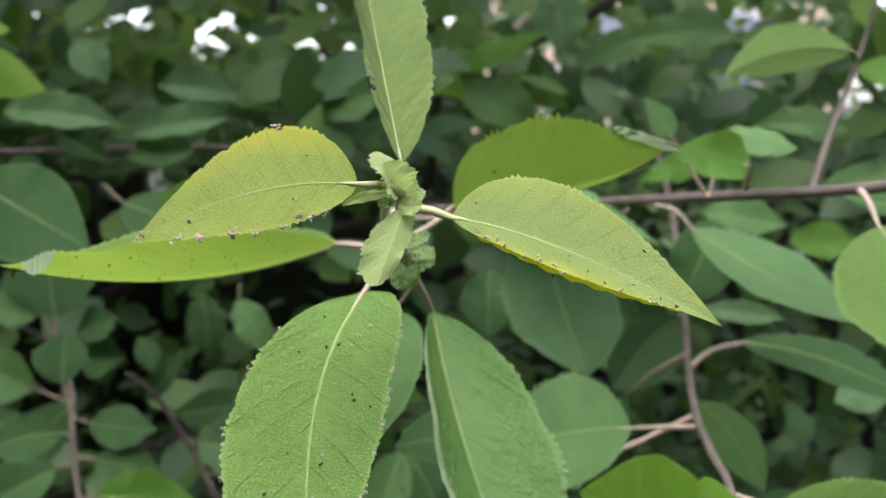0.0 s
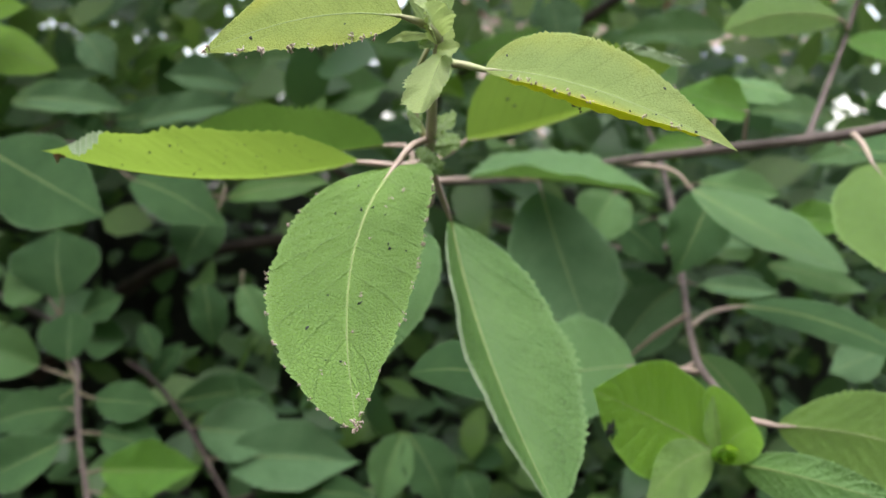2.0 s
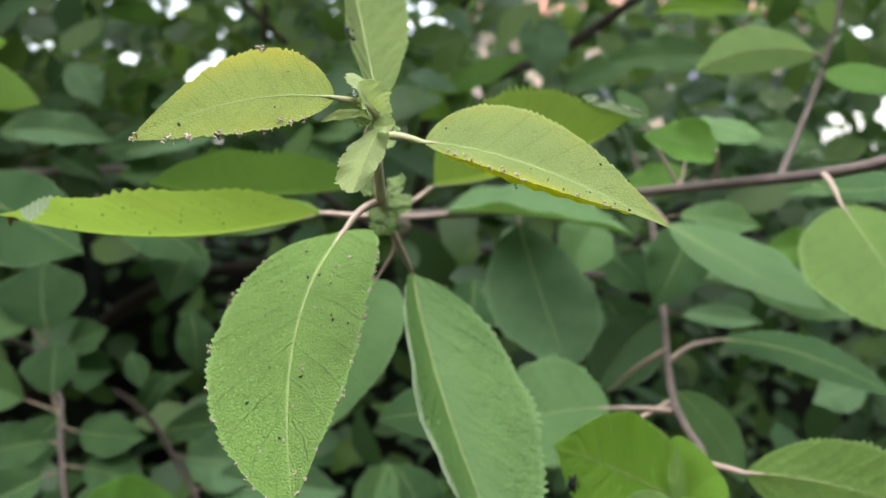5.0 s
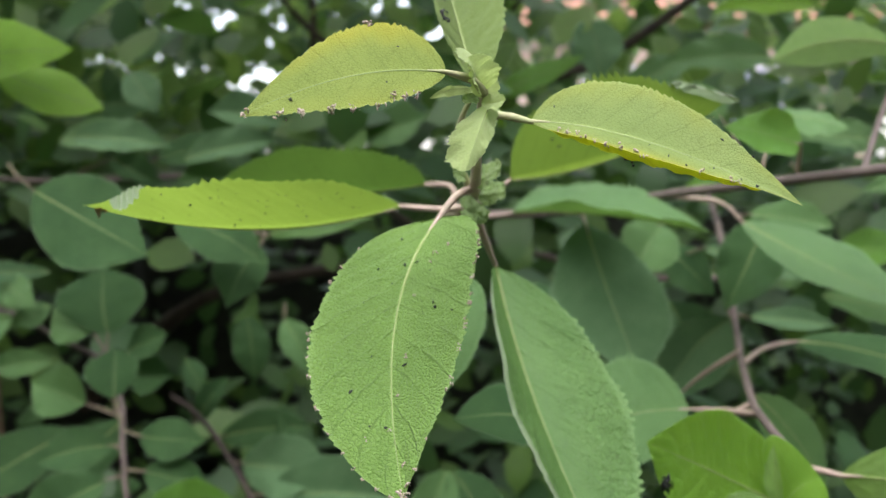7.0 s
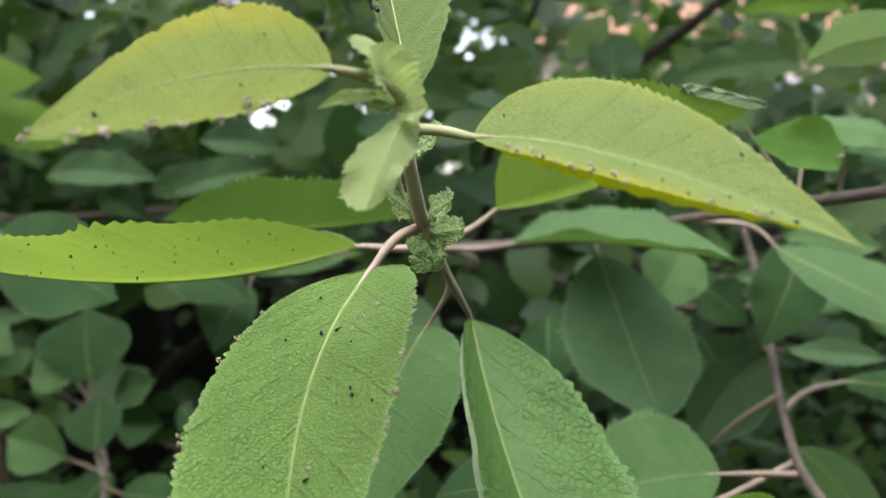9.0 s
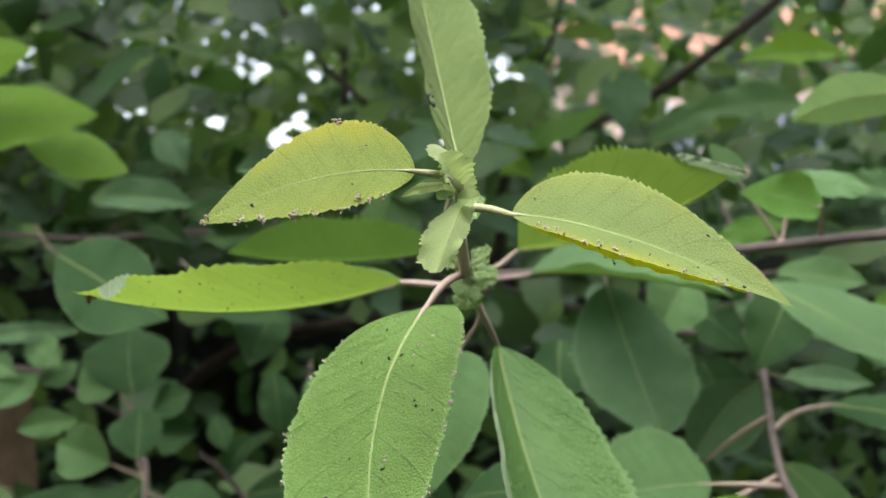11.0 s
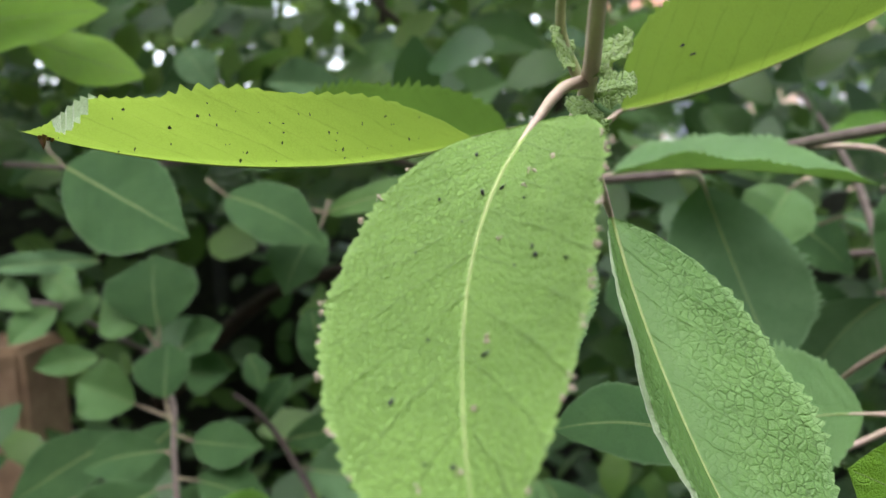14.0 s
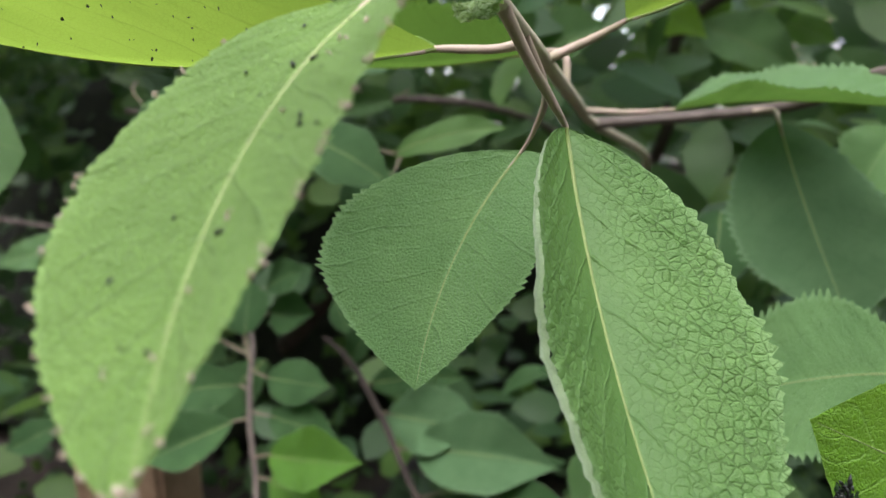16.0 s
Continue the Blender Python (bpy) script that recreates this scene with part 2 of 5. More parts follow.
def mesh_from(name, verts, faces, uvs=None, smooth=True):
    me = bpy.data.meshes.new(name)
    me.from_pydata([tuple(v) for v in verts], [], [tuple(f) for f in faces])
    if uvs is not None:
        layer = me.uv_layers.new(name="leaf")
        idx = np.empty(len(me.loops), np.int32)
        me.loops.foreach_get("vertex_index", idx)
        layer.data.foreach_set("uv", np.asarray(uvs, np.float32)[idx].ravel())
    me.polygons.foreach_set("use_smooth", [smooth] * len(me.polygons))
    me.update()
    return me


def curve3(points, n):
    """A smooth line through the points (Catmull-Rom), n + 1 samples."""
    p = np.array(points, float)
    if len(p) == 2:
        return p[0] + (p[1] - p[0]) * np.linspace(0, 1, n + 1)[:, None]
    ext = np.vstack([2 * p[0] - p[1], p, 2 * p[-1] - p[-2]])
    length = np.r_[0, np.cumsum(np.linalg.norm(np.diff(p, axis=0), axis=1))]
    out = []
    for s in np.linspace(0, length[-1], n + 1):
        k = min(int(np.searchsorted(length, s, "right")) - 1, len(p) - 2)
        f = (s - length[k]) / (length[k + 1] - length[k])
        a, b, c, d = ext[k:k + 4]
        out.append(0.5 * (2 * b + (c - a) * f + (2 * a - 5 * b + 4 * c - d) * f * f + (3 * b - a - 3 * c + d) * f ** 3))
    return np.array(out)


def tube_mesh(name, points, radii, n=16, sides=8, bumps=0.0, seed=0):
    line = curve3(points, n)
    rad = np.interp(np.linspace(0, 1, n + 1), np.linspace(0, 1, len(radii)), radii)
    rng = np.random.default_rng(seed)
    tan = np.gradient(line, axis=0)
    tan /= np.linalg.norm(tan, axis=1)[:, None]
    up = np.array([0.31, 0.23, 0.92])
    verts, faces = [], []
    for i in range(n + 1):
        a = np.cross(tan[i], up)
        a /= np.linalg.norm(a)
        b = np.cross(tan[i], a)
        for k in range(sides):
            w = 2 * math.pi * k / sides
            r = rad[i] * (1 + bumps * rng.normal())
            verts.append(line[i] + r * (math.cos(w) * a + math.sin(w) * b))
    for i in range(n):
        for k in range(sides):
            j = (k + 1) % sides
            faces.append((i * sides + k, i * sides + j, (i + 1) * sides + j, (i + 1) * sides + k))
    faces.append(tuple(range(sides)))
    faces.append(tuple(range(n * sides, (n + 1) * sides))[::-1])
    return mesh_from(name, verts, faces)


def unit(v):
    return v / max(np.linalg.norm(v), 1e-9)


def blade_grid(base, mid, tip, left, right, sw=0.45, ns=96, nt=8, teeth=22, tooth=0.035, twist=0.0, cup=0.0, wave=0.0, quilt=0.0, seed=0, a=0.6, b=1.0, ragged=0.0, curl=0.0, peak=None, pucker=0.0, other=None):
    """Vertices and leaf coordinates of a blade: the midrib runs base, mid, tip; left and right are the widest margin points, at the share sw of its length."""
    rng = np.random.default_rng(seed)
    base, mid, tip, left, right = (np.array(p, float) for p in (base, mid, tip, left, right))
    ctrl = 2 * mid - 0.5 * (base + tip)
    s = np.linspace(0, 1, ns + 1)
    rib = (1 - s)[:, None] ** 2 * base + (2 * s * (1 - s))[:, None] * ctrl + (s ** 2)[:, None] * tip
    tan = np.gradient(rib, axis=0)
    tan /= np.linalg.norm(tan, axis=1)[:, None]
    k = int(round(sw * ns))
    sides = [left - rib[k], right - rib[k]]
    normal0 = unit(np.cross(unit(sides[1]) - unit(sides[0]) + 1e-6, tan[k]))
    length = np.linalg.norm(np.diff(rib, axis=0), axis=1).sum()
    rise = np.clip(1 - (1 - np.clip(s / (peak or sw), 0, 1)) ** 2, 0, 1)
    fall = np.clip(1 - np.clip((s - sw) / (1 - sw), 0, 1) ** 1.8, 0, 1)
    profs = [np.maximum(rise ** ea * fall ** eb, 0.006) for ea, eb in ((a, b), other or (a, b))]
    ph = rng.uniform(0, 6.28, 8)
    verts, uvs = np.zeros((ns + 1, 2 * nt + 1, 3)), np.zeros((ns + 1, 2 * nt + 1, 2))
    rag = 1 - ragged * np.clip(np.sin(s * 37 + ph[6]) * np.sin(s * 91 + ph[7]), 0, 1)
    for i in range(ns + 1):
        rot = Matrix.Rotation(radians(twist) * (s[i] - sw), 3, Vector(tan[i]))
        sv = [np.array(rot @ Vector(v)) for v in sides]
        nor = np.array(rot @ Vector(normal0))
        for j in range(-nt, nt + 1):
            u = j / nt
            au = abs(u)
            v, prof = (sv[0], profs[0]) if j < 0 else (sv[1], profs[1])
            w = prof[i] * au
            if au == 1 and teeth:
                fr = (s[i] * teeth + 0.35 * math.sin(7 * s[i] + ph[4])) % 1.0
                w *= rag[i] * (1 + tooth * (1.1 - 1.2 * fr) * (1 + 0.6 * math.sin(23 * s[i] + ph[5]) + 0.3 * math.sin(57 * s[i])))
            p = rib[i] + w * v
            lift = cup * length * (prof[i] * au) ** 2
            lift += wave * length * au * au * prof[i] * (math.sin(9 * s[i] + ph[0] + (2 if j < 0 else 0)) + 0.5 * math.sin(21 * s[i] + ph[1] + (3 if j < 0 else 0)))
            if quilt:
                q = (s[i] * 9 - au * 1.5 + 0.25 * math.sin(11 * s[i] + ph[2] + (1.9 if j < 0 else 0.0))) % 1.0
                q2 = (s[i] * 27 + au * 5 + math.sin(31 * au + ph[3])) % 1.0
                lift += quilt * length * min(1, 3 * au) * (math.sin(math.pi * q) ** 0.6 + 0.3 * math.sin(math.pi * q2)) * min(1, 5 * prof[i])
            if pucker:
                near = noise.voronoi((s[i] * 30 + 0.6 * math.sin(9 * au), au * 5.5 + (40 if j < 0 else 0), 0.3 + seed))[0]
                lift += pucker * length * min(1.0, 2.2 * (near[1] - near[0])) * min(1.0, 0.25 + 1.1 * au) * min(1, 4 * prof[i])
            if curl and s[i] > 0.75:
                lift += curl * length * ((s[i] - 0.75) / 0.25) ** 2
            verts[i, j + nt] = p + lift * nor
            uvs[i, j + nt] = (0.5 + 0.5 * u, s[i])
    return verts.reshape(-1, 3), uvs.reshape(-1, 2), rib, normal0, length


def grid_faces(ns, nt, start=0):
    w = 2 * nt + 1
    return [(start + i * w + j, start + i * w + j + 1, start + (i + 1) * w + j + 1, start + (i + 1) * w + j) for i in range(ns) for j in range(2 * nt)]


LEAF_COUNT = [0]
SURFACE = {}


def leaf(parent, base, mid, tip, left, right, material, stalk=None, stalk_r=0.0007, stalk_mat=None, rib_r=0.005, label="", name="leaf", ns=160, nt=8, **more):
    """A leaf of its plant: blade, with midrib and stalk under it."""
    LEAF_COUNT[0] += 1
    verts, uvs, rib, nor, length = blade_grid(base, mid, tip, left, right, ns=ns, nt=nt, seed=LEAF_COUNT[0], **more)
    blade = part(name, mesh_from(name, verts, grid_faces(ns, nt), uvs), material, parent, label)
    SURFACE[blade.name] = (verts.reshape(ns + 1, 2 * nt + 1, 3), nor)
    pts = [rib[int(f * ns)] for f in (0, 0.2, 0.4, 0.6, 0.8, 0.97)]
    r0 = rib_r * length
    part("midrib", tube_mesh("midrib", pts, [1.05 * r0, 0.85 * r0, 0.6 * r0, 0.4 * r0, 0.18 * r0], 20, 6), RIB, blade)
    if stalk is not None:
        part("stalk", tube_mesh("stalk", [*stalk, rib[0], rib[max(1, ns // 22)], rib[ns // 10]], [1.25 * stalk_r, stalk_r, 0.95 * stalk_r, 0.62 * stalk_r, 0.22 * stalk_r], 18, 8, 0.03), stalk_mat or PETIOLE, blade, "pinkish leaf stalk" if stalk_mat is None else "")
    return blade


def flap(blade, side, s0, s1, reach, n):
    """A margin strip bent away from the blade between two shares of its length: vertices, faces and leaf coordinates."""
    grid, nor = SURFACE[blade.name]
    col = grid[:, -1 if side > 0 else 0]
    verts, faces, uvs = [], [], []
    for i in range(n + 1):
        f = i / n
        p = col[int((s0 + (s1 - s0) * f) * (len(col) - 1))]
        w = math.sin(math.pi * f) ** 0.6
        for k in range(5):
            h = k / 4
            bulge = 0.15 * math.sin(math.pi * h)
            verts.append(p + np.array(reach) * w * h + nor * bulge * w * np.linalg.norm(reach) + np.array((0, 0, 0.0002 * math.sin(9 * f * 6.28) * h)))
            uvs.append((0.55 + 0.4 * h, f))
    for i in range(n):
        for k in range(4):
            a = i * 5 + k
            faces.append((a, a + 1, a + 6, a + 5))
    return verts, faces, uvs


# ---------------------------------------------------------------- the near shoot
shoot = thing("apple_shoot", "fresh green apple shoot tip with serrated leaves, pointing at the viewer", "branch", (-0.03, 0.89, 1.085))
part("stem", tube_mesh("stem", [(-0.03, 0.89, 1.085), (-0.012, 0.65, 1.118), (-0.0233, 0.4700, 1.1411), (-0.0169, 0.3600, 1.1494), (-0.0120, 0.2800, 1.1558), (-0.0096, 0.2350, 1.1601), (-0.0082, 0.195, 1.1655), (-0.0078, 0.168, 1.1765), (-0.0068, 0.150, 1.1846)],
                        [0.004, 0.0034, 0.0028, 0.0024, 0.0021, 0.0021, 0.0020, 0.0017, 0.0009], 54, 10, 0.05, 3), SHOOTBARK, shoot, "greenish brown young stem")
NODE_F, NODE_R, NODE_L = (-0.0082, 0.193, 1.1662), (-0.0087, 0.2170, 1.1620), (-0.0104, 0.2500, 1.1587)

# leaf hanging in front
front = leaf(shoot, (-0.0163, 0.1835, 1.1600), (-0.0249, 0.1605, 1.1402), (-0.0218, 0.1335, 1.1141), (-0.0410, 0.1562, 1.1372), (-0.0102, 0.1532, 1.1428), FRESH,
     stalk=[NODE_F, (-0.0125, 0.187, 1.1645)], stalk_r=0.0009, sw=0.5, a=0.28, peak=0.34, b=0.70, other=(0.42, 1.1), cup=-0.02, wave=0.006, quilt=0.0033, pucker=0.0006, teeth=43, tooth=0.032, ragged=0.03, label="fresh green apple leaf with pale crumbs on its margin", ns=240, nt=24)
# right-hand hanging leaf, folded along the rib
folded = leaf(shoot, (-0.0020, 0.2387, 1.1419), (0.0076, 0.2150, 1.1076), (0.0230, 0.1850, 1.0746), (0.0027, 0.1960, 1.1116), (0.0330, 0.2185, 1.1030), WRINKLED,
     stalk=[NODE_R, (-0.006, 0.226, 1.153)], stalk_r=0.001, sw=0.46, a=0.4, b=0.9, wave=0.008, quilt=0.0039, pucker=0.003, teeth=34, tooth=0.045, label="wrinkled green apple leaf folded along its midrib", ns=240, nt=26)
part("folded_margin", mesh_from("folded_margin", *flap(folded, -1, 0.03, 0.97, (-0.0012, -0.0012, 0.0004), 60)), DOWNYRIM, folded, "pale downy leaf margin turned up")
# young leaf, top left
young_a = leaf(shoot, (-0.0134, 0.1390, 1.1877), (-0.0297, 0.1345, 1.1868), (-0.0464, 0.1282, 1.1802), (-0.0272, 0.1300, 1.1815), (-0.0275, 0.1432, 1.1967), YELLOWING,
     stalk=[(-0.0068, 0.150, 1.1850), (-0.009, 0.1445, 1.1868)], stalk_r=0.0008, stalk_mat=GREENSTALK, sw=0.42, wave=0.006, quilt=0.0022, teeth=34, tooth=0.042, ragged=0.05, label="yellowing young apple leaf with eaten margin")
# young leaf, right
young_b = leaf(shoot, (0.0023, 0.1560, 1.1798), (0.0218, 0.1449, 1.1755), (0.0467, 0.1370, 1.1641), (0.0215, 0.1542, 1.1862), (0.0195, 0.1400, 1.1733), YOUNG,
     stalk=[(-0.0070, 0.158, 1.1815), (-0.002, 0.158, 1.181)], stalk_r=0.0008, stalk_mat=GREENSTALK, sw=0.42, wave=0.005, quilt=0.0022, teeth=37, tooth=0.042, label="yellow-green young apple leaf with a curled lower margin")
part("rolled_margin", mesh_from("rolled_margin", *flap(young_b, 1, 0.06, 0.86, (0.0, 0.0020, -0.0012), 60)), YELLOWED, young_b, "yellow margin rolled under")
# upright leaf
upright = leaf(shoot, (-0.0078, 0.1785, 1.1882), (-0.0150, 0.2040, 1.2190), (-0.0264, 0.2450, 1.2696), (-0.0196, 0.2150, 1.2195), (-0.0022, 0.1950, 1.2184), YOUNGGREEN,
     stalk=[(-0.0092, 0.1970, 1.1655), (-0.0122, 0.1905, 1.1735), (-0.0112, 0.1840, 1.1815)], stalk_r=0.0008, stalk_mat=GREENSTALK, rib_r=0.002, sw=0.45, a=0.85, wave=0.008, quilt=0.0028, teeth=40, tooth=0.05, ragged=0.04, ns=240, nt=12, label="upright pale green apple leaf")
# left leaf, seen from below
left_leaf = leaf(shoot, (-0.0304, 0.2534, 1.1587), (-0.0663, 0.2190, 1.1550), (-0.1048, 0.1988, 1.1633), (-0.0690, 0.2400, 1.1660), (-0.0711, 0.1977, 1.1692), UNDER,
     stalk=[NODE_L, (-0.018, 0.252, 1.1578)], stalk_r=0.001, sw=0.45, b=1.25, wave=0.012, quilt=0.0028, teeth=34, tooth=0.045, ns=240, label="bright yellow-green apple leaf folded upwards")
part("curled_margin", mesh_from("curled_margin", *flap(left_leaf, 1, 0.68, 0.86, (0.0006, -0.0018, -0.0040), 24)), DOWNYRIM, left_leaf, "pale downy curled leaf tip")
# leaf behind it
leaf(shoot, (-0.0268, 0.3356, 1.1630), (-0.0680, 0.3250, 1.1605), (-0.1030, 0.3100, 1.1662), (-0.0717, 0.3600, 1.1735), (-0.0640, 0.3100, 1.1785), UNDERGROWN,
     stalk=[(-0.0152, 0.3300, 1.1517), (-0.016, 0.332, 1.162)], stalk_r=0.001, sw=0.5, wave=0.012, quilt=0.0033, teeth=28, tooth=0.09, ns=240, label="green apple leaf folded upwards")
# leaf behind the right young leaf
behind_b = leaf(shoot, (0.0051, 0.2888, 1.1655), (0.0310, 0.2620, 1.1708), (0.0625, 0.2350, 1.1848), (0.0310, 0.2850, 1.1885), (0.0255, 0.2520, 1.1945), UNDER,
     stalk=[(-0.0115, 0.2720, 1.1563), (-0.0008, 0.28, 1.1615)], stalk_r=0.001, sw=0.42, a=0.4, wave=0.01, quilt=0.0033, teeth=32, tooth=0.065, curl=0.03, ns=240, label="bright green apple leaf folded upwards")
part("curled_margin", mesh_from("curled_margin", *flap(behind_b, 1, 0.78, 1.0, (0.0100, -0.0020, -0.0010), 24)), DOWNYRIM, behind_b, "pale downy curled leaf tip")
# right leaf low on the shoot
leaf(shoot, (0.0127, 0.4217, 1.1456), (0.0513, 0.3900, 1.1465), (0.0935, 0.3550, 1.1400), (0.0543, 0.4250, 1.1600), (0.0482, 0.3720, 1.1510), GROWN,
     stalk=[(-0.0191, 0.4000, 1.1464), (-0.0026, 0.4100, 1.1450)], stalk_r=0.0011, sw=0.45, wave=0.016, quilt=0.0033, teeth=30, tooth=0.12, ns=200, label="green apple leaf seen nearly edge-on")
# leaf hidden behind the front one
leaf(shoot, (-0.0138, 0.2570, 1.1372), (-0.0262, 0.2450, 1.1159), (-0.0323, 0.2353, 1.0911), (-0.0523, 0.2419, 1.1219), (-0.0076, 0.2400, 1.1180), GROWN,
     stalk=[(-0.0095, 0.2380, 1.1596), (-0.0072, 0.2480, 1.1490), (-0.0105, 0.2550, 1.1420)], stalk_r=0.0008, sw=0.45, a=0.5, wave=0.006, quilt=0.0028, teeth=34, tooth=0.042, label="green apple leaf hanging behind another")
# hanging leaf far down the shoot
leaf(shoot, (0.0499, 0.4245, 1.1392), (0.0593, 0.4100, 1.1057), (0.0725, 0.4000, 1.0683), (0.0343, 0.4050, 1.0982), (0.0875, 0.4050, 1.1009), BLUISH,
     stalk=[(0.0431, 0.4500, 1.1438), (0.0492, 0.4350, 1.1435)], stalk_r=0.0011, sw=0.5, wave=0.010, teeth=26, tooth=0.08, label="dull dark green hanging apple leaf")
# curled young leaves at the tip
YT = dict(sw=0.45, ragged=0.12, ns=60, nt=7, tooth=0.12, quilt=0.012)
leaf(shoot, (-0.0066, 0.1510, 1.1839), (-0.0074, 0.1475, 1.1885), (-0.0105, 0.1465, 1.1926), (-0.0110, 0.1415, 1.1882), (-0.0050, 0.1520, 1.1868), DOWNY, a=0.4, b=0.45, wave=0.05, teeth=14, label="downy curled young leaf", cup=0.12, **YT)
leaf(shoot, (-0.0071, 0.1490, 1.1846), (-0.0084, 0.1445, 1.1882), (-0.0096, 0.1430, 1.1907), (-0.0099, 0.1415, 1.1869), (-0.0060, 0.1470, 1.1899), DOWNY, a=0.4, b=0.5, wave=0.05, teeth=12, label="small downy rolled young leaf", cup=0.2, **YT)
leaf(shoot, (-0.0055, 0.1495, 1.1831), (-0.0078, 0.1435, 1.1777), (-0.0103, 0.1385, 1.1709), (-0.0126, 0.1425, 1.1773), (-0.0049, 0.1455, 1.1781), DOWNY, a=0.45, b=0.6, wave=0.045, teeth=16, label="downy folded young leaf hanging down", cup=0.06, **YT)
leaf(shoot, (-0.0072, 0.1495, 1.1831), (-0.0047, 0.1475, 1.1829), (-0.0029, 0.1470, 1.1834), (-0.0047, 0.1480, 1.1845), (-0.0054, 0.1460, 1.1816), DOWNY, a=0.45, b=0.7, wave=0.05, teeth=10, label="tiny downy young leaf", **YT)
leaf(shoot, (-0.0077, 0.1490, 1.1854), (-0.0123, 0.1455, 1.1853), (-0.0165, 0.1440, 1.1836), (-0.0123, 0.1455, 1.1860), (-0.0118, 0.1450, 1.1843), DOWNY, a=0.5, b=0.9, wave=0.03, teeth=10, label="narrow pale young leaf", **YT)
leaf(shoot, (-0.0077, 0.1500, 1.1841), (-0.0094, 0.1480, 1.1843), (-0.0107, 0.1470, 1.1834), (-0.0096, 0.1480, 1.1851), (-0.0086, 0.1470, 1.1830), CRIMP, a=0.4, b=0.5, wave=0.05, teeth=8, label="tiny green young leaf", **YT)
# crimped leaflets round the node
for k, (bx, tx) in enumerate((
        ((-0.0102, 0.1920, 1.1689), (-0.0136, 0.1890, 1.1714)), ((-0.0077, 0.1910, 1.1678), (-0.0025, 0.1870, 1.1697)), ((-0.0073, 0.1970, 1.1643), (-0.0009, 0.1960, 1.1641)),
        ((-0.0086, 0.2030, 1.1613), (-0.0078, 0.1990, 1.1562)), ((-0.0075, 0.1960, 1.1628), (-0.0103, 0.1960, 1.1596)), ((-0.0075, 0.1760, 1.1793), (-0.0035, 0.1720, 1.1803)))):
    bx, tx = np.array(bx), np.array(tx)
    d = tx - bx
    tx = bx + 1.0 * d + np.array((0, -0.002, 0.0012))
    side = unit(np.cross(unit(d), (0, 0.75, -0.6))) * 0.0034
    leaf(shoot, bx, 0.5 * (bx + tx) + np.array((0, -0.0012, 0)), tx, 0.5 * (bx + tx) - side, 0.5 * (bx + tx) + side, CRIMP, sw=0.5, a=0.35, b=0.3, wave=0.09, quilt=0.06, teeth=9, tooth=0.12, ns=48, nt=7, name="leaflet", cup=-0.1)


# ---------------------------------------------------------------- dirt on the near leaves
SPECK = bark_material("dark_specks", (0.012, 0.016, 0.014), (0.03, 0.035, 0.03), 900, 0.6, 0.3, 0.0001)
DRIED = bark_material("dried_spot", (0.20, 0.10, 0.05), (0.32, 0.17, 0.08), 900, 0.8, 0.4, 0.0002)
CRUMB = bark_material("pale_crumbs", (0.40, 0.31, 0.23), (0.60, 0.52, 0.43), 900, 0.85, 0.6, 0.0002)


def blobs(name, label, spots, size, material, seed, flat=0.7):
    """Small irregular grains at the given spots, in one mesh."""
    rng = np.random.default_rng(seed)
    verts, faces = [], []
    for p in spots:
        bm = bmesh.new()
        bmesh.ops.create_icosphere(bm, subdivisions=1, radius=1)
        r = size * rng.uniform(0.5, 1.5) * np.array((rng.uniform(1.0, 1.6), rng.uniform(0.6, 1.0), rng.uniform(0.35, flat)))
        turn = Euler(rng.uniform(0, 6.28, 3)).to_matrix()
        n0 = len(verts)
        for v in bm.verts:
            verts.append(np.array(p) + np.array(turn @ Vector([a * b * (1 + 0.45 * rng.normal()) for a, b in zip(v.co, r)])))
        faces.extend(tuple(n0 + v.index for v in f.verts) for f in bm.faces)
        bm.free()
    ob = part(name, mesh_from(name, verts, faces), material)
    return tagged(ob, label, "dirt", kind="stuff")


def on_leaf(blade, s, u, off=0.0002, toward=(0.0, -1.0, 0.35)):
    grid, nor = SURFACE[blade.name]
    i, j = min(int(s * (len(grid) - 1)), len(grid) - 1), int(round((0.5 + 0.5 * u) * (grid.shape[1] - 1)))
    return grid[i, j] + off * (nor if nor @ np.array(toward) > 0 else -nor)


def nearest_on(blade, place, toward=(0.0, -1.0, 0.35)):
    grid, nor = SURFACE[blade.name]
    flat = grid.reshape(-1, 3)
    p = flat[np.argmin(((flat - np.array(place)) ** 2).sum(1))]
    return p + 0.0002 * (nor if nor @ np.array(toward) > 0 else -nor)


rng = np.random.default_rng(7)
marks = [(-0.0289, 0.170, 1.1509), (-0.0236, 0.171, 1.1513), (-0.0262, 0.1676, 1.1479), (-0.0172, 0.1602, 1.1439), (-0.0257, 0.1429, 1.1241), (-0.0241, 0.1763, 1.1569), (-0.0194, 0.1763, 1.158),
         (-0.0215, 0.1715, 1.152), (-0.0162, 0.1595, 1.1432), (-0.0192, 0.1592, 1.1425), (-0.0328, 0.1497, 1.1276), (-0.029, 0.155, 1.134), (-0.0288, 0.144, 1.1238), (-0.018, 0.168, 1.1495), (-0.0225, 0.152, 1.1335), (-0.031, 0.163, 1.1445), (-0.0142, 0.1545, 1.1445)]
blobs("dark_specks", "tiny dark specks on a green leaf", [nearest_on(front, p) for p in marks], 0.0003, SPECK, 1)
edge = [(s, -1) for s in (0.12, 0.2, 0.27, 0.48, 0.5, 0.53, 0.56, 0.63, 0.64, 0.73, 0.735, 0.8, 0.86, 0.9, 0.93, 0.96, 0.985, 0.99)]
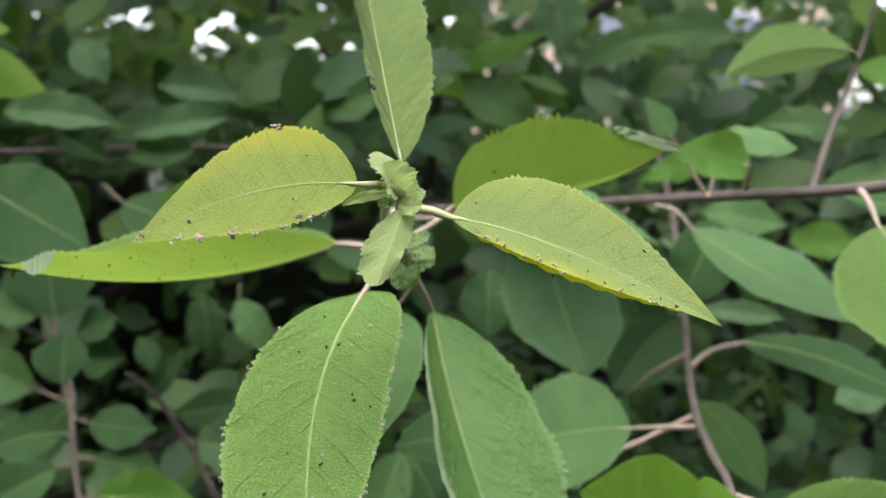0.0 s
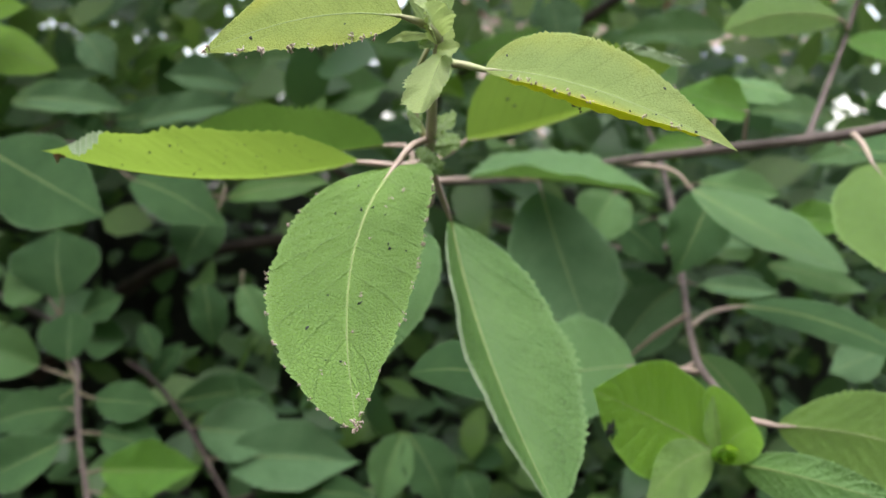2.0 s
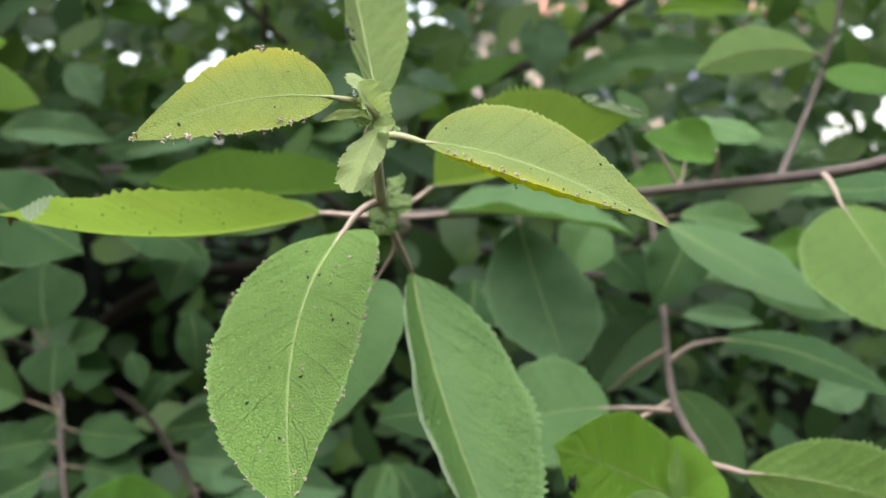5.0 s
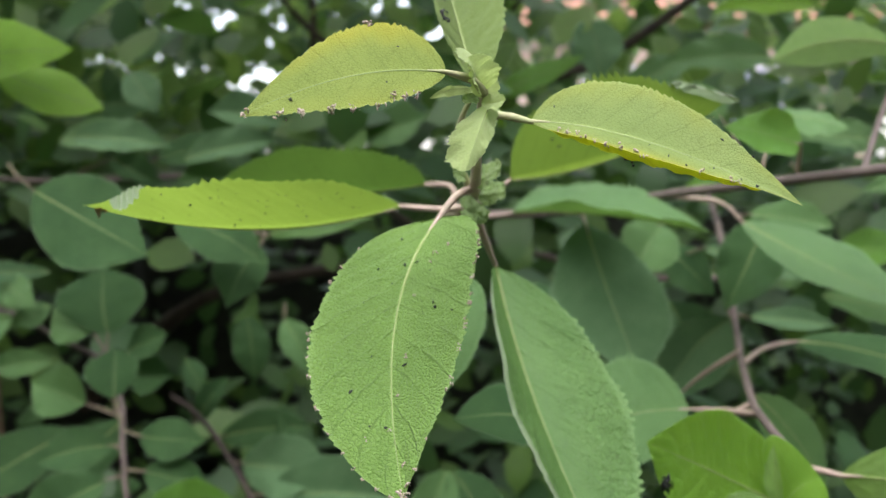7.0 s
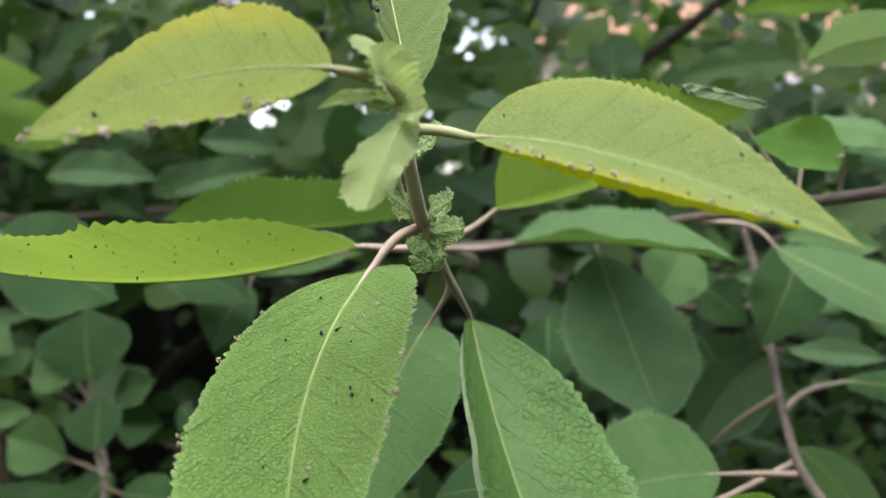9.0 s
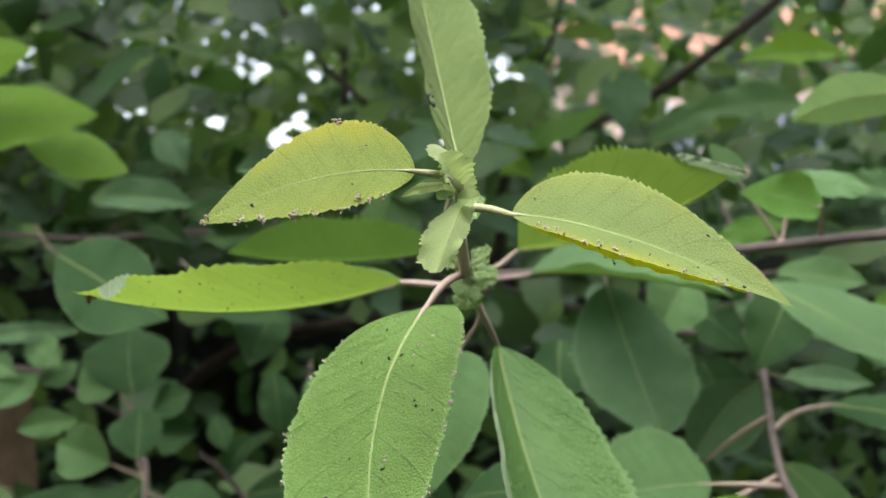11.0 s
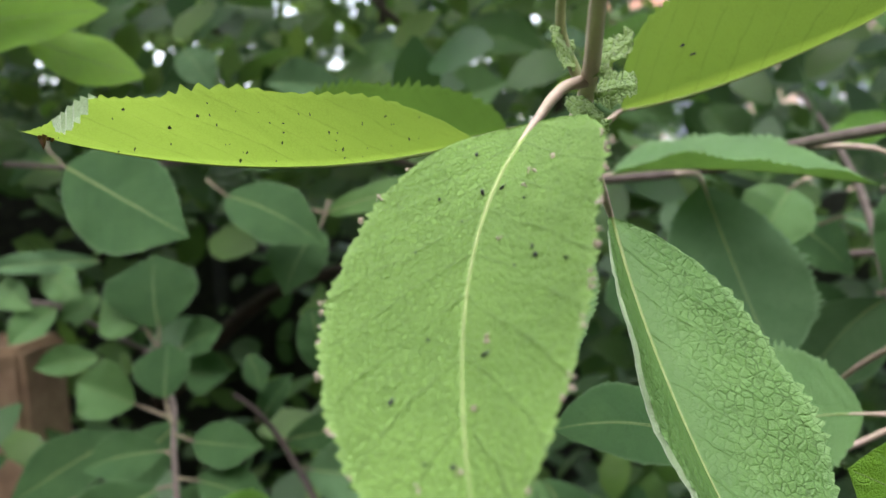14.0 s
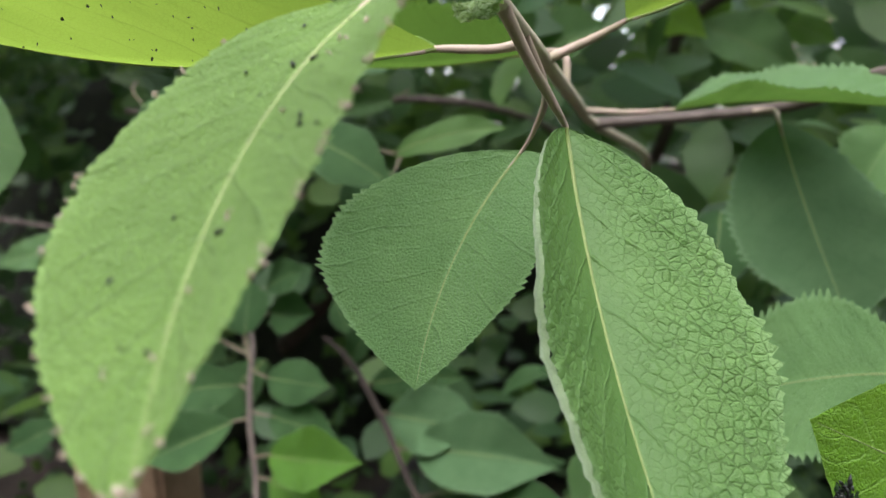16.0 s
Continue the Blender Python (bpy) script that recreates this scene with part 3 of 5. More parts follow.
edge += [(s, 1) for s in (0.16, 0.21, 0.23, 0.29, 0.31, 0.36, 0.37, 0.43, 0.46, 0.47, 0.52, 0.54, 0.55, 0.6, 0.62, 0.7, 0.72, 0.73, 0.86, 0.93, 0.97, 0.99)]
edge += [(0.18, 0.5), (0.22, 0.35), (0.26, 0.3), (0.4, 0.2), (0.62, 0.2), (0.74, 0.12), (0.83, -0.1), (0.84, -0.5), (0.92, 0.3), (1.0, 0.0), (1.0, 0.0)]
blobs("pale_crumbs", "pale papery crumbs along a leaf margin", [on_leaf(front, s, u) + rng.normal(size=3) * 0.0002 for s, u in edge for k in range(5)], 0.00018, CRUMB, 2)
blobs("pale_crumbs", "pale papery crumbs under a yellowing leaf", [on_leaf(young_a, s, u) + rng.normal(size=3) * 0.0004 for s, u in ((0.15, -1), (0.2, -1), (0.26, -0.9), (0.33, -1), (0.45, -1), (0.55, -1), (0.56, -1), (0.7, -1), (0.71, -0.95), (0.8, -1), (0.4, 1), (0.42, 1), (0.98, 0)) for k in range(7)], 0.00022, CRUMB, 3)
blobs("dark_specks", "tiny dark specks on a yellowing leaf", [nearest_on(young_a, (-0.0386, 0.1277, 1.1853)), on_leaf(young_a, 0.3, -0.4), on_leaf(young_a, 0.25, 0.5)], 0.00028, SPECK, 4)
blobs("dark_specks", "tiny dark specks on a pale green leaf", [nearest_on(young_b, p) for p in ((0.0348, 0.1467, 1.1735), (0.0411, 0.1442, 1.1722))] + [on_leaf(young_b, s, u) for s, u in ((0.5, 0.3), (0.7, 0.5), (0.72, 0.4), (0.8, 0.6), (0.1, -0.5), (0.55, 0.6), (0.6, 0.9), (0.85, 0.8))], 0.00024, SPECK, 5)
blobs("pale_crumbs", "pale papery crumbs on a leaf margin", [on_leaf(young_b, s, u) + rng.normal(size=3) * 0.0003 for s, u in ((0.12, 0.8), (0.16, 0.75), (0.2, 0.8), (0.15, 0.9), (0.2, 1), (0.25, 0.95), (0.3, 1), (0.35, 1), (0.42, 0.9), (0.44, 0.95), (0.65, 1), (0.75, 1), (0.78, 1)) for k in range(5)], 0.0002, CRUMB, 6)
blobs("dark_clot", "clot of dark specks on an upright leaf", [np.array((-0.0146, 0.1860, 1.2050)) + rng.normal(size=3) * (0.0005, 0.0005, 0.0011) for k in range(14)], 0.0004, SPECK, 8)
blobs("dark_clot", "clot of dark specks under a leaf", [np.array((0.0185, 0.1439, 1.1722)) + rng.normal(size=3) * (0.0006, 0.0004, 0.0006) for k in range(9)], 0.0004, SPECK, 9)
blobs("dark_specks", "small dark specks on the underside of a leaf", [nearest_on(behind_b, p) + np.array((0, -0.0006, -0.0004)) for p in ((0.0080, 0.2572, 1.1723), (0.0096, 0.2572, 1.1713), (0.0112, 0.2572, 1.1726), (0.0109, 0.2572, 1.1714))], 0.00042, SPECK, 10)
blobs("dark_specks", "small dark specks on a bright leaf", [on_leaf(left_leaf, s, u, 0.0003, (0, -1, -3)) for s, u in [*zip(rng.uniform(0.08, 0.72, 34), rng.uniform(0.05, 0.92, 34))] + [(0.2, 0.2), (0.3, 0.5), (0.42, 0.3), (0.55, 0.15), (0.6, 0.6), (0.75, 0.2), (0.8, 0.1), (0.9, 0.5), (0.93, 0.4)]], 0.0002, SPECK, 11)
blobs("dark_specks", "small dark specks on a green leaf", [(-0.0479, 0.3425, 1.164), (-0.0465, 0.3425, 1.1645)], 0.0006, SPECK, 12)

blobs("brown_spot", "small brown dried spot on a leaf tip", [on_leaf(left_leaf, s, u, 0.0003, (0, -1, -3)) for s, u in ((0.93, 0.2), (0.94, 0.3), (0.95, 0.2), (0.955, 0.4), (0.94, 0.5))], 0.0006, DRIED, 15)
blobs("dried_tip", "pale brown dried leaf tip", [on_leaf(front, s, u) + rng.normal(size=3) * 0.0004 for s, u in ((0.985, 0), (0.99, 0.5), (0.99, -0.5), (1.0, 0.0), (1.0, 0.5), (1.0, -0.5)) for k in range(3)], 0.0003, CRUMB, 16)
# ---------------------------------------------------------------- the right-hand branches
branch = thing("apple_branch", "reddish brown apple branch with green leaves", "branch", (-0.0233, 0.47, 1.1411))
part("stem", tube_mesh("stem", [(-0.0233, 0.4700, 1.1411), (0.0379, 0.4550, 1.1436), (0.0652, 0.4300, 1.1473), (0.0804, 0.3900, 1.1550), (0.1565, 0.3170, 1.1680), (0.1813, 0.3000, 1.1756)], [0.0026, 0.0022, 0.0021, 0.0021, 0.0021, 0.0024], 30, 10, 0.04, 5), TWIGBARK, branch, "smooth reddish brown twig")
leaf(branch, (0.1538, 0.2946, 1.1571), (0.1639, 0.2800, 1.1358), (0.1751, 0.2650, 1.1104), (0.1328, 0.2720, 1.1331), (0.1849, 0.2850, 1.1413), FRESH,
     stalk=[(0.1565, 0.316, 1.168), (0.155, 0.305, 1.164)], stalk_r=0.0011, sw=0.45, wave=0.006, quilt=0.0022, teeth=24, tooth=0.04, label="light green apple leaf hanging from the twig")
leaf(branch, (0.1176, 0.3900, 1.1419), (0.1432, 0.3700, 1.1259), (0.1762, 0.3500, 1.1076), (0.1650, 0.3850, 1.1302), (0.1339, 0.3550, 1.1205), GROWN,
     stalk=[(0.0827, 0.4000, 1.1541), (0.1078, 0.3950, 1.1512)], stalk_r=0.0011, sw=0.5, wave=0.006, teeth=24, tooth=0.04, label="long green apple leaf")
leaf(branch, (0.1164, 0.3200, 1.1761), (0.0996, 0.3120, 1.1806), (0.0830, 0.3050, 1.1831), (0.0998, 0.3080, 1.1715), (0.1063, 0.3200, 1.1877), BRIGHT,
     stalk=[(0.1199, 0.3320, 1.1660)], stalk_r=0.0008, sw=0.45, wave=0.03, cup=0.1, teeth=20, tooth=0.04, label="bright green leaf on the twig")
leaf(branch, (0.1109, 0.3350, 1.1883), (0.1234, 0.3300, 1.1865), (0.1362, 0.3250, 1.1824), (0.1219, 0.3250, 1.1797), (0.1250, 0.3350, 1.1903), GROWN, wave=0.03, stalk=[(0.1068, 0.3350, 1.1635)], stalk_r=0.0006, teeth=16, label="green leaf on the twig")
leaf(branch, (0.0897, 0.3300, 1.1870), (0.0845, 0.3300, 1.1938), (0.0783, 0.3300, 1.2018), (0.0822, 0.3300, 1.1904), (0.0895, 0.3300, 1.1961), GROWN, stalk=[(0.1056, 0.3350, 1.1635)], stalk_r=0.0006, teeth=14, label="small green leaf")
leaf(branch, (0.1571, 0.3300, 1.1642), (0.1763, 0.3300, 1.1606), (0.1998, 0.3300, 1.1642), (0.1759, 0.3200, 1.1567), (0.1859, 0.3400, 1.1680), DARK, stalk=[(0.1565, 0.317, 1.168)], stalk_r=0.0008, teeth=20, label="dark green leaf on the twig")

low = thing("apple_shoot", "apple side shoot with a rosette of bright leaves", "branch", (0.1665, 0.7, 1.1891))
part("stem", tube_mesh("stem", [(0.1665, 0.7000, 1.1891), (0.1553, 0.6000, 1.1594), (0.1430, 0.5200, 1.1335), (0.1366, 0.4800, 1.1134), (0.1341, 0.4600, 1.0948), (0.1308, 0.4400, 1.0841), (0.1213, 0.4000, 1.0750), (0.1090, 0.3450, 1.0695), (0.1011, 0.3000, 1.0718), (0.0965, 0.2650, 1.0727), (0.0843, 0.2360, 1.0674)], [0.0018, 0.0019, 0.0019, 0.002, 0.002, 0.002, 0.0019, 0.0018, 0.0017, 0.0015, 0.0012], 46, 10, 0.05, 7), TWIGBARK, low, "reddish brown twig")
leaf(low, (0.0739, 0.3120, 1.0766), (0.0504, 0.3150, 1.0735), (0.0209, 0.3200, 1.0632), (0.0479, 0.3050, 1.0565), (0.0494, 0.3250, 1.0930), GROWN,
     stalk=[(0.1067, 0.3350, 1.0675), (0.0888, 0.3200, 1.0736)], stalk_r=0.0012, sw=0.45, wave=0.018, quilt=0.0033, teeth=26, tooth=0.10, ns=200, nt=10, label="green apple leaf with a pale midrib")
leaf(low, (0.1555, 0.4200, 1.0790), (0.1920, 0.4000, 1.0746), (0.2224, 0.3700, 1.0613), (0.1848, 0.3900, 1.0685), (0.1992, 0.4100, 1.0811), DARK,
     stalk=[(0.1204, 0.3950, 1.0733), (0.1357, 0.4100, 1.0778)], stalk_r=0.0013, sw=0.5, wave=0.006, teeth=24, label="long dark green apple leaf")
leaf(low, (0.0984, 0.4300, 1.0487), (0.0863, 0.4300, 1.0361), (0.0711, 0.4300, 1.0170), (0.0737, 0.4300, 1.0457), (0.0936, 0.4200, 1.0267), DARK, stalk=[(0.1218, 0.4050, 1.0773), (0.1108, 0.4200, 1.0639)], stalk_r=0.0012, teeth=22, label="dark green apple leaf in shade")
leaf(low, (0.1308, 0.4500, 1.0852), (0.1134, 0.4550, 1.0679), (0.0972, 0.4600, 1.0400), (0.0974, 0.4500, 1.0773), (0.1271, 0.4500, 1.0526), BLUISH, teeth=22, label="dull green apple leaf in shade")
leaf(low, (0.1177, 0.3700, 1.0660), (0.1360, 0.3700, 1.0466), (0.1508, 0.3700, 1.0212), (0.1267, 0.3700, 1.0410), (0.1439, 0.3700, 1.0534), GROWN, teeth=22, label="green apple leaf hanging from the twig")
# leaf below, pale tip to the left
leaf(low, (0.0285, 0.3000, 1.0720), (0.0064, 0.2900, 1.0815), (-0.0158, 0.2800, 1.0829), (0.0113, 0.2850, 1.0717), (0.0034, 0.2950, 1.0914), DARK,
     stalk=[(0.1090, 0.3450, 1.0692), (0.0760, 0.3480, 1.0520), (0.0450, 0.3240, 1.0600)], stalk_r=0.001, sw=0.5, teeth=22, tooth=0.04, label="dark green apple leaf in shade")
# rosette
bitten = leaf(low, (0.0799, 0.2380, 1.0703), (0.0591, 0.2290, 1.0831), (0.0383, 0.2196, 1.0951), (0.0510, 0.2220, 1.0691), (0.0640, 0.2360, 1.0985), SHINY, rib_r=0.006, sw=0.5, a=0.34, b=1.1, wave=0.012, quilt=0.005, pucker=0.0012, teeth=30, tooth=0.02, cup=0.04, ns=200, nt=20, label="bright green apple leaf with a bitten margin")
bite = np.array((0.0440, 0.2190, 1.0830))
bm = bmesh.new()
bm.from_mesh(bitten.data)
bmesh.ops.delete(bm, geom=[f for f in bm.faces if (np.array(f.calc_center_median()) - bite) @ (np.array(f.calc_center_median()) - bite) < (0.0021 + 0.0005 * math.sin(40 * f.calc_center_median().x * 97)) ** 2], context="FACES")
bm.to_mesh(bitten.data)
bm.free()
leaf(low, (0.0792, 0.2345, 1.0706), (0.0670, 0.2250, 1.0712), (0.0520, 0.2110, 1.0655), (0.0665, 0.2170, 1.0625), (0.0625, 0.2260, 1.0770), FRESH, sw=0.45, b=1.2, wave=0.02, quilt=0.0017, pucker=0.0015, teeth=22, ns=120, nt=12, label="bright green apple leaf")
leaf(low, (0.0815, 0.2362, 1.0695), (0.0868, 0.2350, 1.0765), (0.0930, 0.2365, 1.0778), (0.0780, 0.2385, 1.0900), (0.0905, 0.2310, 1.0700), SHINY, sw=0.5, a=0.4, b=0.5, wave=0.012, quilt=0.0017, pucker=0.0015, teeth=16, tooth=0.02, ns=120, nt=12, label="bright green apple leaf folded upwards")
leaf(low, (0.0800, 0.2330, 1.0708), (0.0785, 0.2335, 1.0790), (0.0783, 0.2350, 1.0888), (0.0752, 0.2335, 1.0785), (0.0800, 0.2325, 1.0785), FRESH, sw=0.45, wave=0.02, teeth=10, ns=80, label="narrow folded young leaf")
leaf(low, (0.0875, 0.2350, 1.0665), (0.1012, 0.2150, 1.0696), (0.1221, 0.2000, 1.0670), (0.0991, 0.2130, 1.0612), (0.1022, 0.2180, 1.0755), WRINKLED, sw=0.45, wave=0.008, quilt=0.0044, pucker=0.002, nt=20, teeth=34, tooth=0.042, label="wrinkled green apple leaf")
leaf(low, (0.1068, 0.2550, 1.0718), (0.1327, 0.2380, 1.0731), (0.1611, 0.2260, 1.0655), (0.1323, 0.2370, 1.0580), (0.1358, 0.2390, 1.0873), FRESH, stalk=[(0.0982, 0.2700, 1.0695), (0.1020, 0.2620, 1.0711)], stalk_r=0.0011, sw=0.45, wave=0.008, quilt=0.0039, teeth=30, tooth=0.07, pucker=0.0015, nt=20, label="wrinkled light green apple leaf")
bud_at, verts, faces, uvs = np.array((0.0796, 0.2280, 1.0711)), [], [], []
for i in range(49):
    w, r = 0.4 + 3.4 * math.pi * i / 48, 0.0040 - 0.0029 * i / 48
    for k in range(5):
        h = k / 4
        out = r * (0.8 + 0.25 * h) * (1 + 0.05 * math.sin(5 * w))
        verts.append(bud_at + np.array((out * math.cos(w), 0.007 * (0.5 - h) - 0.0015 * i / 48, out * 0.9 * math.sin(w) + 0.002 * h)))
        uvs.append((0.5 + 0.48 * h, i / 48))
for i in range(48):
    for k in range(4):
        faces.append((i * 5 + k, i * 5 + k + 1, i * 5 + k + 6, i * 5 + k + 5))
part("rolled_bud", mesh_from("rolled_bud", verts, faces, uvs), SHINY, low, "tightly rolled young leaf bud")

blobs("dark_clot", "dark eaten spot on a bright leaf", [bite + np.array((-0.0004, 0.0012, 0)) + rng.normal(size=3) * (0.0008, 0.0003, 0.0008) for k in range(26)], 0.0004, SPECK, 14)
upper = thing("apple_twig", "thin upright apple twig with a few leaves", "branch", (0.1467, 0.335, 1.1646), "apple twigs of the bush")
part("stem", tube_mesh("stem", [(0.1467, 0.3350, 1.1646), (0.1829, 0.4000, 1.1870), (0.2018, 0.4200, 1.2173), (0.2088, 0.4200, 1.2483), (0.2125, 0.4200, 1.2869)], [0.0016, 0.0015, 0.0014, 0.0012, 0.001], 26, 8, 0.05, 9), TWIGBARK, upper, "thin brown twig")
leaf(upper, (0.1931, 0.4075, 1.2231), (0.1527, 0.3800, 1.2221), (0.1155, 0.3511, 1.2105), (0.1474, 0.3750, 1.2115), (0.1502, 0.3850, 1.2332), FRESH, stalk=[(0.2022, 0.4200, 1.2202)], stalk_r=0.0008, sw=0.5, teeth=24, tooth=0.03, label="light green apple leaf spread flat")
leaf(upper, (0.2065, 0.4300, 1.2153), (0.2275, 0.4300, 1.2124), (0.2491, 0.4200, 1.2074), (0.2229, 0.4200, 1.2054), (0.2336, 0.4400, 1.2214), BRIGHT, stalk=[(0.1993, 0.4200, 1.2088)], stalk_r=0.0008, teeth=20, label="bright green apple leaf")
leaf(upper, (0.2052, 0.4200, 1.2343), (0.2005, 0.4200, 1.2427), (0.2028, 0.4200, 1.2538), (0.1969, 0.4200, 1.2440), (0.2091, 0.4200, 1.2441), FRESH, teeth=12, ns=40, label="small fresh leaf")

# ---------------------------------------------------------------- the left-hand twigs
left_twig = thing("apple_twig", "apple twig with leaves coloured bright for backlight", "branch", (-0.4461, 0.52, 1.1792), "apple twigs of the bush")
part("stem", tube_mesh("stem", [(-0.4461, 0.5200, 1.1792), (-0.3668, 0.5100, 1.2270), (-0.3483, 0.5000, 1.2769), (-0.3489, 0.5000, 1.3273)], [0.0022, 0.002, 0.0016, 0.001], 24, 8, 0.05, 11), TWIGBARK, left_twig, "brown twig")
leaf(left_twig, (-0.3437, 0.5000, 1.2366), (-0.2931, 0.5000, 1.2403), (-0.2408, 0.5000, 1.2410), (-0.2941, 0.4900, 1.2223), (-0.3036, 0.5100, 1.2627), BACKLIT, stalk=[(-0.3644, 0.5100, 1.2307)], stalk_r=0.001, wave=0.012, teeth=22, label="apple leaf with backlight put into its bright green")
leaf(left_twig, (-0.3010, 0.5200, 1.2340), (-0.2694, 0.5200, 1.2203), (-0.2330, 0.5200, 1.2070), (-0.2709, 0.5100, 1.2064), (-0.2637, 0.5300, 1.2322), BACKLIT, stalk=[(-0.3681, 0.5150, 1.2293)], stalk_r=0.001, wave=0.012, teeth=22, label="apple leaf with backlight put into its bright green")
leaf(left_twig, (-0.3367, 0.4800, 1.2731), (-0.2998, 0.4700, 1.2706), (-0.2595, 0.4629, 1.2750), (-0.3046, 0.4700, 1.2538), (-0.3002, 0.4750, 1.2855), BACKLIT, wave=0.012, teeth=22, label="apple leaf with backlight put into its bright green")
leaf(left_twig, (-0.2497, 0.4600, 1.1595), (-0.2146, 0.4500, 1.1418), (-0.1793, 0.4400, 1.1239), (-0.2268, 0.4400, 1.1200), (-0.2052, 0.4600, 1.1628), DARK, stalk=[(-0.2952, 0.5200, 1.1749), (-0.2692, 0.4800, 1.1681)], stalk_r=0.0008, stalk_mat=SHADESTALK, b=1.3, wave=0.02, quilt=0.0033, teeth=24, label="large dark green apple leaf")
leaf(left_twig, (-0.2840, 0.3600, 1.1529), (-0.2602, 0.3600, 1.1471), (-0.2339, 0.3600, 1.1386), (-0.2653, 0.3600, 1.1164), (-0.2556, 0.3600, 1.1719), GROWN, wave=0.01, teeth=24, label="round green apple leaf")

# ---------------------------------------------------------------- leaves behind, one by one
def view_leaf(parent, base, tip, width, material, label, lean=0.3, droop=0.06, stalk=None, sway=0.0, ns=48, nt=5, teeth=18, **more):
    """A leaf given by base, tip and breadth that shows its face towards the open side of the bush, leaning back by lean."""
    b, t = np.array(base, float), np.array(tip, float)
    d = t - b
    face = unit(np.array((0.1 + sway, -1.0, 0.25 + lean)))
    side = unit(np.cross(unit(d), face)) * width / 2
    m = 0.5 * (b + t) + face * droop * np.linalg.norm(d)
    vary = np.random.default_rng(1000 + LEAF_COUNT[0])
    fold = face * vary.uniform(-0.06, 0.3) * width
    m = m + face * vary.uniform(-0.03, 0.05) * np.linalg.norm(d) + side * vary.uniform(-0.15, 0.15)
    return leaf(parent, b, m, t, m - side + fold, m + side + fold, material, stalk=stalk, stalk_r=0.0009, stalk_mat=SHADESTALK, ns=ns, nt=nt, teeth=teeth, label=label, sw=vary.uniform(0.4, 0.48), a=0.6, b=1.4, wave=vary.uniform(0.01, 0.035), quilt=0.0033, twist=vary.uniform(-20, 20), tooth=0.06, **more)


DULL, SHADE, LIT = "dull green apple leaf in shade", "dark green apple leaf in shade", "light green apple leaf"
lowtwig = thing("apple_twig", "apple twig with paired green leaves in shade", "branch", (-0.25, 0.65, 0.0), "apple twigs of the bush")
part("stem", tube_mesh("stem", [(-0.2606, 0.5600, 1.0453), (-0.2365, 0.5300, 1.0217), (-0.2253, 0.5000, 0.9865), (-0.2178, 0.4900, 0.9431), (-0.2116, 0.4800, 0.8894), (-0.26, 0.60, 0.4), (-0.25, 0.65, -0.05)], [0.0018, 0.002, 0.0022, 0.0024, 0.0026, 0.004, 0.006], 44, 8, 0.06, 13), TWIGBARK, lowtwig, "pinkish brown twig")
# The dark green on these leaves includes shade low in the bush.
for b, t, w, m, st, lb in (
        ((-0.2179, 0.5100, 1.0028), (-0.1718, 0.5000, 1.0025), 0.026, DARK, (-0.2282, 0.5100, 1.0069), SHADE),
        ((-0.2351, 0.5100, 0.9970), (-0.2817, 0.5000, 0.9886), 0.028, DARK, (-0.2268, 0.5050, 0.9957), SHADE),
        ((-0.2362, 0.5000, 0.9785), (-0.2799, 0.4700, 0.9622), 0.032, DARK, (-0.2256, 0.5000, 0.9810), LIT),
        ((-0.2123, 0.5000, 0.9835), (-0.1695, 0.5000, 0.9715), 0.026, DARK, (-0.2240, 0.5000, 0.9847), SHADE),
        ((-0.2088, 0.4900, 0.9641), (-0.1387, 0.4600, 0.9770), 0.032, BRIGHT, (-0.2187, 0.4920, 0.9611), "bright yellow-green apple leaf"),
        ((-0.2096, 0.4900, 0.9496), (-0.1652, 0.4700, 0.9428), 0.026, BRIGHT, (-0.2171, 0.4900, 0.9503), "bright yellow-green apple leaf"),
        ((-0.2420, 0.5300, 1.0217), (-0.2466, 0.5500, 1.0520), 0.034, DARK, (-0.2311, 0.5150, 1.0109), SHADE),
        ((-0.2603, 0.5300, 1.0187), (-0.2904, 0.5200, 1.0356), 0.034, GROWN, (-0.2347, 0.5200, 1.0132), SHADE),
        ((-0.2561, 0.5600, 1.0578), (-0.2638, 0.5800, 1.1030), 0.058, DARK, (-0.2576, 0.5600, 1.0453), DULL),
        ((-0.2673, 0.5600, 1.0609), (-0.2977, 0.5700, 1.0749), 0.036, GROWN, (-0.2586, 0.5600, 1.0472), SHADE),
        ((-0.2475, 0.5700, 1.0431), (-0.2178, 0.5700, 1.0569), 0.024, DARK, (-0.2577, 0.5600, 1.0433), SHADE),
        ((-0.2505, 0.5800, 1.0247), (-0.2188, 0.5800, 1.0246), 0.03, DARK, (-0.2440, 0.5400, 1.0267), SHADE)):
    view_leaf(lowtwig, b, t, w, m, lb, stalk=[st])

